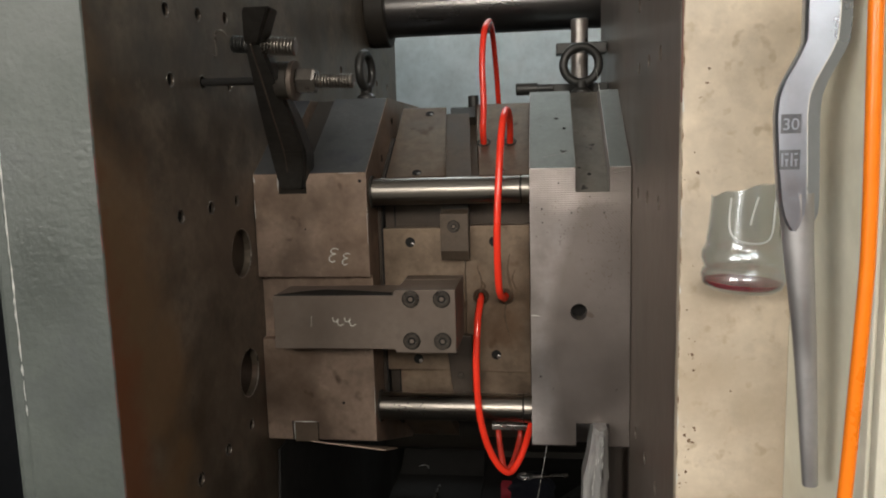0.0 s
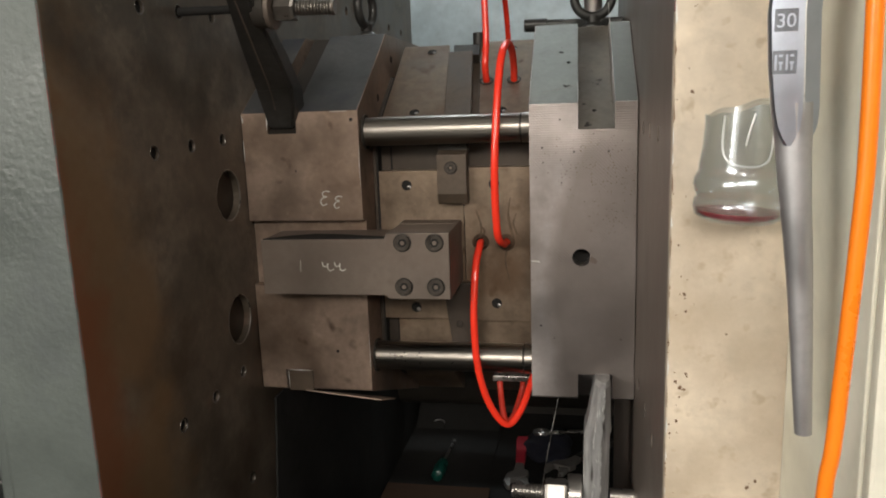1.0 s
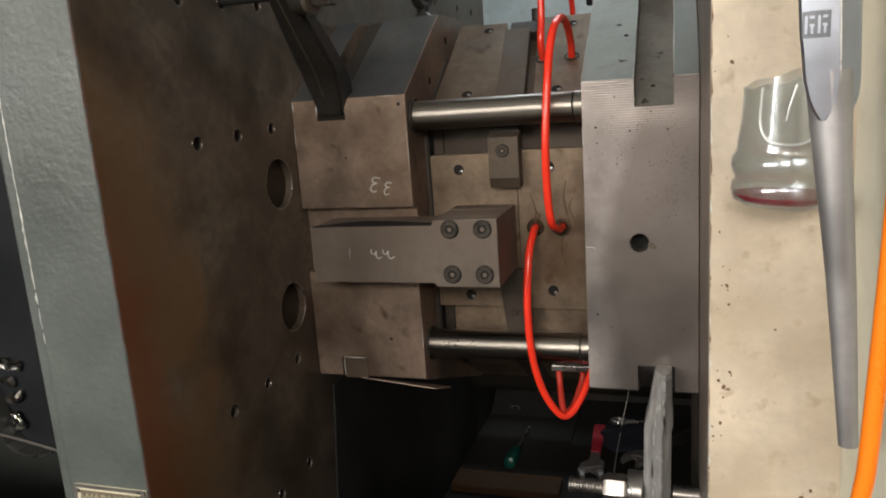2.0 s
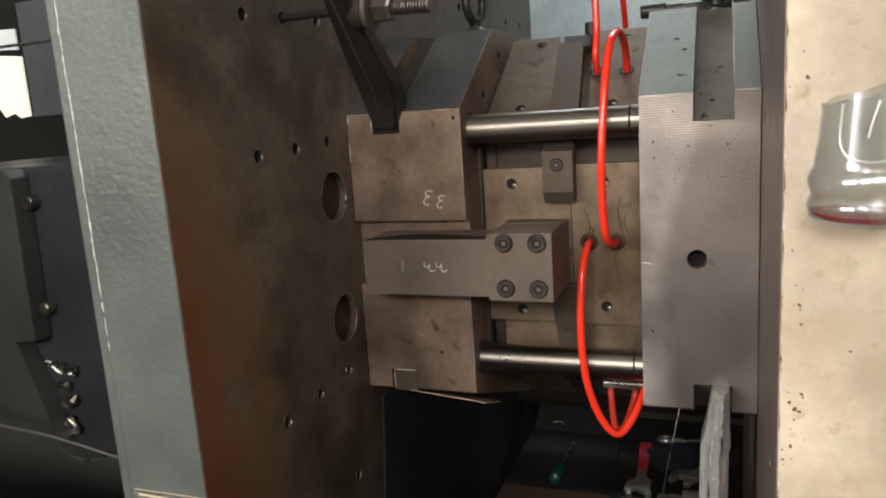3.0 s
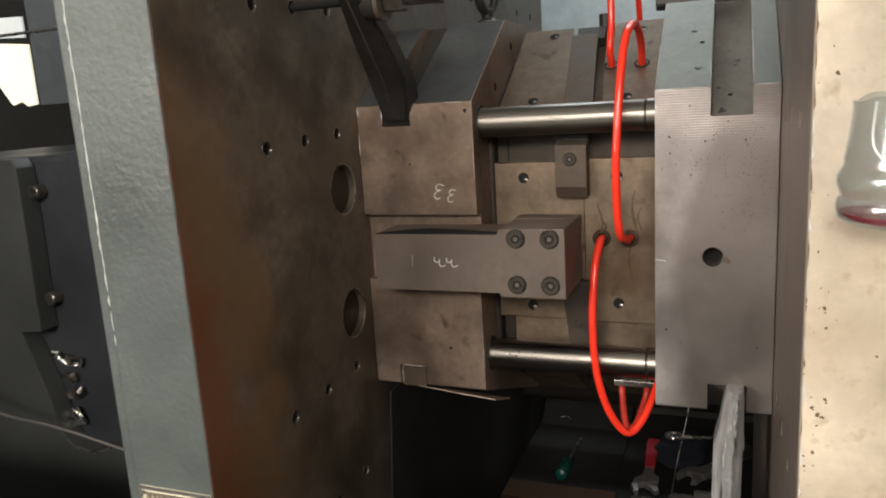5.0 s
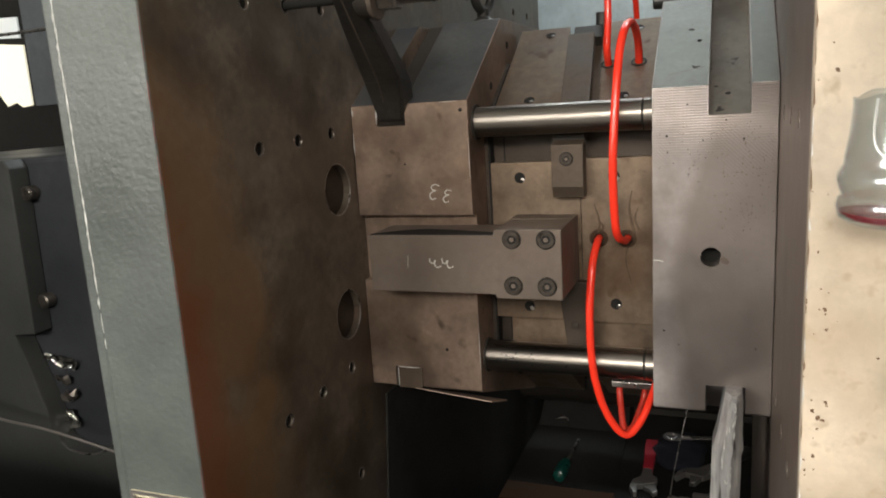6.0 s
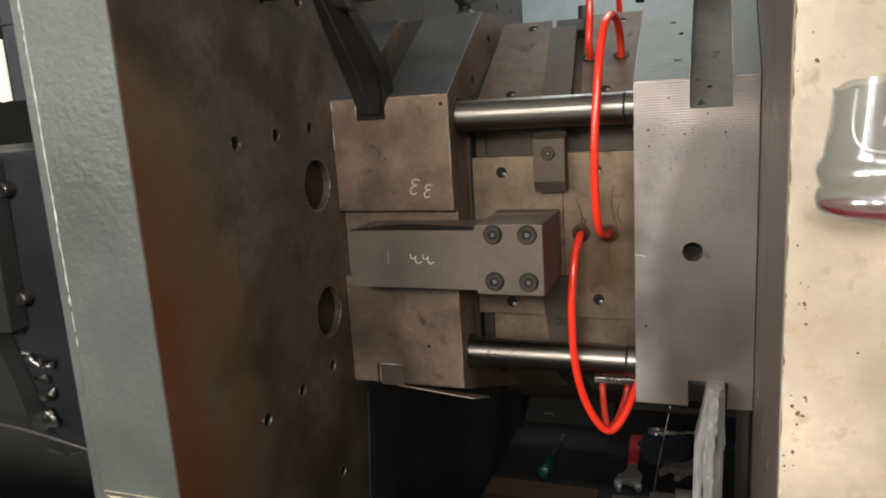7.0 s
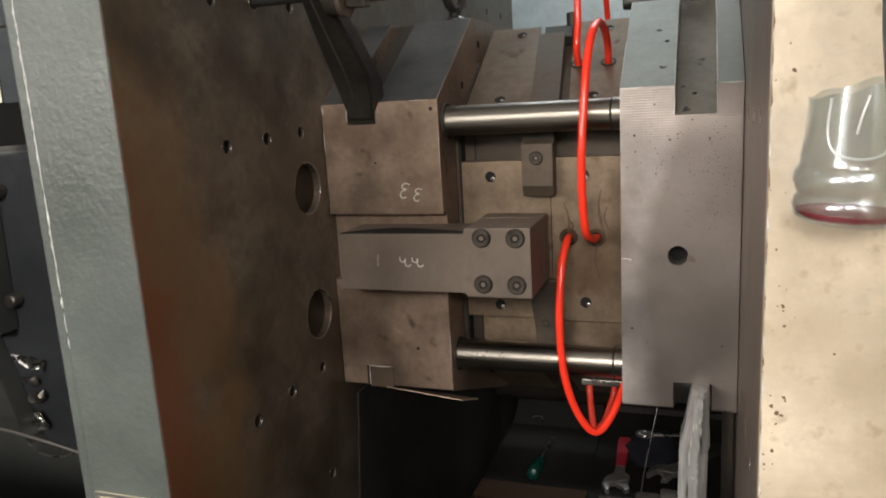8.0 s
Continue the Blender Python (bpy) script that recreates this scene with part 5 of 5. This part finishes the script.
def cut_bottle():
    b = thing("cut_bottle", "cut-off clear plastic bottle with red oil inside", "bottle")
    cx, cy, z0 = 0.1365, 0.7472, 1.3145
    prof = [(0.012, 0.004), (0.028, 0.0), (0.0345, 0.004), (0.0365, 0.011), (0.0355, 0.0165), (0.0335, 0.019), (0.0352, 0.0225), (0.0372, 0.029), (0.0368, 0.034), (0.0345, 0.0385), (0.0335, 0.041),
            (0.0334, 0.046), (0.0328, 0.06), (0.0322, 0.080), (0.0317, 0.094)]
    n = 48
    bm = bmesh.new()
    rings = []
    for r, h in prof:
        row = []
        for k in range(n):
            a = 2 * math.pi * k / n
            sq = r * (1 + 0.012 * math.cos(4 * a)) if h > 0.045 else r
            hh = h + (0.009 * math.cos(a + 0.5) + 0.0012 * math.sin(7 * a) if h > 0.09 else 0)
            if 0.05 < h < 0.09 and abs(math.cos(2 * a)) > 0.75:
                sq -= 0.0012
            row.append(bm.verts.new((cx + sq * math.cos(a), cy + sq * math.sin(a), z0 + hh)))
        rings.append(row)
    for p, q_ in zip(rings, rings[1:]):
        for k in range(n):
            bm.faces.new((p[k], p[(k + 1) % n], q_[(k + 1) % n], q_[k]))
    bm.faces.new(rings[0][::-1])
    bmesh.ops.recalc_face_normals(bm, faces=bm.faces[:])
    bmesh.ops.solidify(bm, geom=bm.faces[:], thickness=-0.0009)
    shell = part("shell", bm, PET, b, "clear plastic wall with moulded ribs", True)
    shell.visible_shadow = False
    def face(dx, h):
        rr = 0.0330 - 0.012 * max(0.0, h - 0.05)
        return Vector((cx + dx, cy - math.sqrt(max(rr * rr - dx * dx, 1e-6)) - 0.0006, z0 + h))
    part("moulded_rib", sweep(spline([face(-0.022, 0.086), face(-0.022, 0.062), face(-0.017, 0.050), face(-0.004, 0.0465), (face(0.009, 0.049)), face(0.014, 0.058), face(0.0145, 0.086)], 6), 0.0009, 8), RIB, b, "", True)
    part("moulded_rib", sweep(spline([face(-0.001, 0.088), face(-0.004, 0.075), face(-0.006, 0.063)], 5), 0.0009, 8), RIB, b, "", True)
    part("oil", lathe([(0.011, 0.0052), (0.027, 0.0015), (0.0332, 0.0052), (0.0344, 0.0075), (0.001, 0.0078)], Matrix.Translation((cx, cy, z0)), 40), RED_FLUID, b, "dark red oil", True)
    lean = Matrix.Translation((cx, cy, z0)) @ Matrix.Rotation(radians(3), 4, "Y") @ Matrix.Translation((-cx, -cy, -z0))
    for ob in b.children:
        ob.data.transform(lean)
    return b


cut_bottle()

hose = thing("orange_hose", "bright orange air hose along the machine cover", "hose")
part("hose", sweep(spline([(0.15, 0.56, 0.0), (0.147, 0.556, 0.8), (0.1525, 0.552, 1.14), (0.1565, 0.55, 1.211), (0.162, 0.55, 1.3355), (0.163, 0.55, 1.396), (0.160, 0.55, 1.539), (0.16, 0.56, 1.75), (0.175, 0.588, 1.95), (0.19, 0.5855, 2.2)], 12), 0.0048, 16), ORANGE, hose, "", True)
part("tape_wrap", sweep([Vector((0.1529, 0.552, 1.147)), Vector((0.1530, 0.552, 1.1485))], 0.0051, 16), CHIP, hose)


# ---- tools in the tray ----
def adjustable(x, y, z, turn, grip, label, size=1.0):
    a = thing("adjustable_spanner", label, "spanner", "adjustable spanners")
    m = pose(x, y, z, 0, 0, turn)

    def flat(poly, z0, z1):
        bm = prism([(p * size * 0.82, q_ * size) for p, q_ in poly], z0, z1, 0.002, "z")
        bmesh.ops.transform(bm, matrix=m, verts=bm.verts[:])
        return bm
    part("handle", flat([(-0.013, 0.07), (0.013, 0.07), (0.019, 0.2), (0.016, 0.222), (-0.016, 0.222), (-0.019, 0.2)], 0.0, 0.018), grip, a, "dipped grip")
    part("jaw", flat([(-0.012, 0.0695), (-0.016, 0.03), (-0.036, 0.012), (-0.042, -0.02), (-0.03, -0.045), (-0.02, -0.045), (-0.022, -0.012), (0.028, 0.006), (0.03, 0.028), (0.016, 0.04), (0.012, 0.0695)], 0.001, 0.017), GROUND, a, "bright steel fixed jaw")
    part("moving_jaw", flat([(-0.006, -0.012), (0.026, 0.002), (0.034, -0.03), (0.022, -0.04), (0.012, -0.022)], 0.002, 0.016), GROUND, a, "bright moving jaw")
    return a


adjustable(-0.152, 1.962, 0.4, 1, RED_GRIP, "adjustable spanner with a dark red grip lying in the tray", 1.12)
adjustable(-0.035, 2.04, 0.4, -38, BLACK_OXIDE, "adjustable spanner with a black grip lying in the tray", 1.05)
pk = thing("wooden_plank", "dirty brown wooden plank lying in the tray", "plank")
part("board", box(-0.50, -0.22, 1.80, 1.885, 0.4, 0.42, 0.003), WOOD, pk)
sd = thing("screwdriver", "screwdriver with a green translucent handle", "screwdriver")
part("handle", lathe([(0.006, 0), (0.016, 0.006), (0.018, 0.05), (0.014, 0.085), (0.008, 0.09)], along((-0.374, 1.93, 0.418), (0.05, 1, 0.0)), 12), TEAL, sd, "", True)
part("blade", rod((-0.3695, 2.021, 0.418), (-0.36, 2.16, 0.418), 0.004, 10), STUD, sd)
cl = thing("work_glove_cloth", "crumpled navy cloth lying in the tray", "cloth")
bmc = bmesh.new()
bmesh.ops.create_icosphere(bmc, subdivisions=3, radius=1, matrix=Matrix.Translation((-0.08, 2.17, 0.41)) @ Matrix.Diagonal((0.07, 0.11, 0.03, 1)))
for v in bmc.verts:
    v.co += Vector((0, 0, 1)) * 0.02 * noise.noise(v.co * 22) + Vector((1, 0, 0)) * 0.015 * noise.noise(v.co * 17 + Vector((3, 1, 2)))
    v.co.z = max(v.co.z, 0.4005)
part("cloth", bmc, BLUE, cl, "", True)
wr = thing("ring_wrench", "small ring wrench lying on the cloth", "spanner")
part("ring", ring((-0.098, 2.17, 0.452), (0, 0.1, 1), 0.02, 0.0055, 24, 8), STUD, wr, "", True)
part("shaft", rod((-0.076, 2.17, 0.452), (0.03, 2.19, 0.45), 0.006, 10), STUD, wr)
wire = thing("steel_wire", "thin bent steel wire leaning in the tray", "wire")
part("strand", sweep(spline([(-0.088, 1.6, 0.4), (-0.082, 1.61, 0.47), (-0.064, 1.63, 0.62), (-0.036, 1.66, 0.77)], 8), 0.0011, 6), STUD, wire)
sc = thing("metal_scrap", "crumpled light metal scrap in the tray", "scrap")
part("shaving", sweep(spline([(-0.45, 2.26, 0.424), (-0.43, 2.24, 0.445), (-0.41, 2.25, 0.44), (-0.40, 2.22, 0.43)], 4), 0.004, 5, 0.3), FOIL, sc)


# emission added so the bright cream and grey surfaces show despite the guard
CREAM_GLOW = bpy.data.materials.new("cream_glow")
CREAM_GLOW.use_nodes = True
pane = CREAM_GLOW.node_tree.nodes["Principled BSDF"]
pane.inputs["Base Color"].default_value = (0.7, 0.68, 0.55, 1)
pane.inputs["Emission Color"].default_value = (1.0, 0.95, 0.76, 1)
pane.inputs["Emission Strength"].default_value = 0.6


GREY_GLOW = bpy.data.materials.new("grey_glow")
GREY_GLOW.use_nodes = True
pane = GREY_GLOW.node_tree.nodes["Principled BSDF"]
pane.inputs["Base Color"].default_value = (0.6, 0.62, 0.6, 1)
pane.inputs["Emission Color"].default_value = (0.9, 0.95, 0.95, 1)
pane.inputs["Emission Strength"].default_value = 0.28
BLUE_GREY = mat("lit_blue_grey", (0.075, 0.086, 0.098), 0.6, 0.0, 0.3, 4, 40, 0.2)


# ---- behind the moving platen: toggle housing, rods, scrap and the glowing bright patches ----
tg = thing("toggle_housing", "dark grey toggle housing with rounded cover", "machine part")
cover = prism([(-2.2, 0.0), (-1.24, 0.0), (-1.24, 1.33), (-1.262, 1.352), (-2.2, 1.34)], 1.36, 2.4, 0.012, "y")
part("cover", cover, HOUSING, tg)
outline = [(-2.2, 0.0), (-1.05, 0.0), (-1.05, 0.735), (-1.241, 0.704), (-1.285, 0.686), (-1.325, 0.682), (-1.365, 0.687), (-1.388, 0.702), (-1.402, 0.735), (-1.42, 0.80), (-1.455, 0.90), (-1.474, 0.955), (-1.41, 0.96), (-1.40, 1.33), (-1.415, 1.348), (-2.2, 1.36)]
part("front_plate", prism(outline, 1.31, 1.3595, 0.004, "y"), SHADE_GREY, tg, "dull grey front plate with a rounded cut-out")
# thin bright sweep that draws the highlight on the cut-out's lip
part("lip_highlight", sweep(spline([(-1.245, 1.3095, 0.7035), (-1.285, 1.3095, 0.687), (-1.325, 1.3095, 0.683), (-1.362, 1.3095, 0.688)], 6), [0.0006] + [0.0022] * 17 + [0.0006], 8), STUD, tg, "bright line for the highlight along the lip", True)
for x, z in ((-1.391, 1.274), (-1.396, 1.031)):
    part("bolt", rod((x, 1.332, z), (x, 1.3595, z), 0.016, 14, 0.003), STUD_DARK, tg, "", True)
for k, (x, z, w_, h_) in enumerate(((-1.385, 0.886, 0.04, 0.013), (-1.395, 0.845, 0.022, 0.006), (-1.375, 0.805, 0.028, 0.010), (-1.378, 0.745, 0.02, 0.02))):
    f = thing("foil_scrap", "crumpled bright foil scrap on the toggle housing", "scrap", "foil scraps")
    bmf = bmesh.new()
    bmesh.ops.create_grid(bmf, x_segments=9, y_segments=6, size=1, matrix=Matrix.Translation((x, 1.345, z)) @ Matrix.Rotation(radians(90), 4, "X") @ Matrix.Rotation(radians(14 * k - 12), 4, "Z") @ Matrix.Diagonal((w_, h_, 1, 1)))
    for v in bmf.verts:
        g = noise.noise_vector(v.co * 45 + Vector((k * 3, 0, 0)))
        v.co += Vector((0.012 * g.x, 0.014 * g.y, 0.012 * g.z))
    bmesh.ops.solidify(bmf, geom=bmf.faces[:], thickness=0.001)
    part("foil", bmf, FOIL if k in (0, 3) else STUD_DARK, f)
cb = thing("thin_cable", "thin pale cable strung across the machine", "cable")
part("strand", sweep(spline([(-1.75, 1.3085, 0.835), (-1.6, 1.25, 0.828), (-1.44, 1.2, 0.811), (-1.286, 1.2, 0.796), (-1.129, 1.2, 0.771), (-0.9, 1.2, 0.725), (-0.654, 1.2, 0.68)], 6), 0.0028, 6), GROUND, cb)
rd = thing("guide_rod", "thin steel rod across the glowing patch", "rod")
part("rod", rod((-2.3, 1.6, 1.645), (-0.6405, 1.6, 1.655), 0.004, 10), STUD, rd)
# self-lit patches, brightness put in as glow
tagged(link("glow_patch_1", prism([(-3.06, 1.785), (-2.778, 1.757), (-2.78, 1.505), (-2.836, 1.499), (-2.871, 1.521), (-2.926, 1.507), (-2.99, 1.596), (-3.06, 1.72)], 2.59, 2.598, 0, "y"), CREAM_GLOW),
       "glowing cream patch for a bright surface past the machine", "window", "", "structure")
tagged(link("glow_patch_2", prism([(-3.4, 1.90), (-2.79, 1.873), (-2.79, 1.787), (-3.4, 1.82)], 2.59, 2.598, 0, "y"), GREY_GLOW),
       "faintly glowing grey patch for a bright surface past the machine", "window", "", "structure")
# shadow behind the toggles is put into this sheet's black colour
bk = thing("machine_guard", "rear guard sheet behind the toggles, coloured black for the shadow", "machine guard")
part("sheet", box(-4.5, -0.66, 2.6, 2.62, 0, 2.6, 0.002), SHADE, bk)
# paler sheet laid over the black one for the lit part
part("upper_sheet", box(-2.755, -0.66, 2.585, 2.5995, 1.50, 1.975, 0.002), BLUE_GREY, bk, "blue grey upper sheet, paler for the light on it")
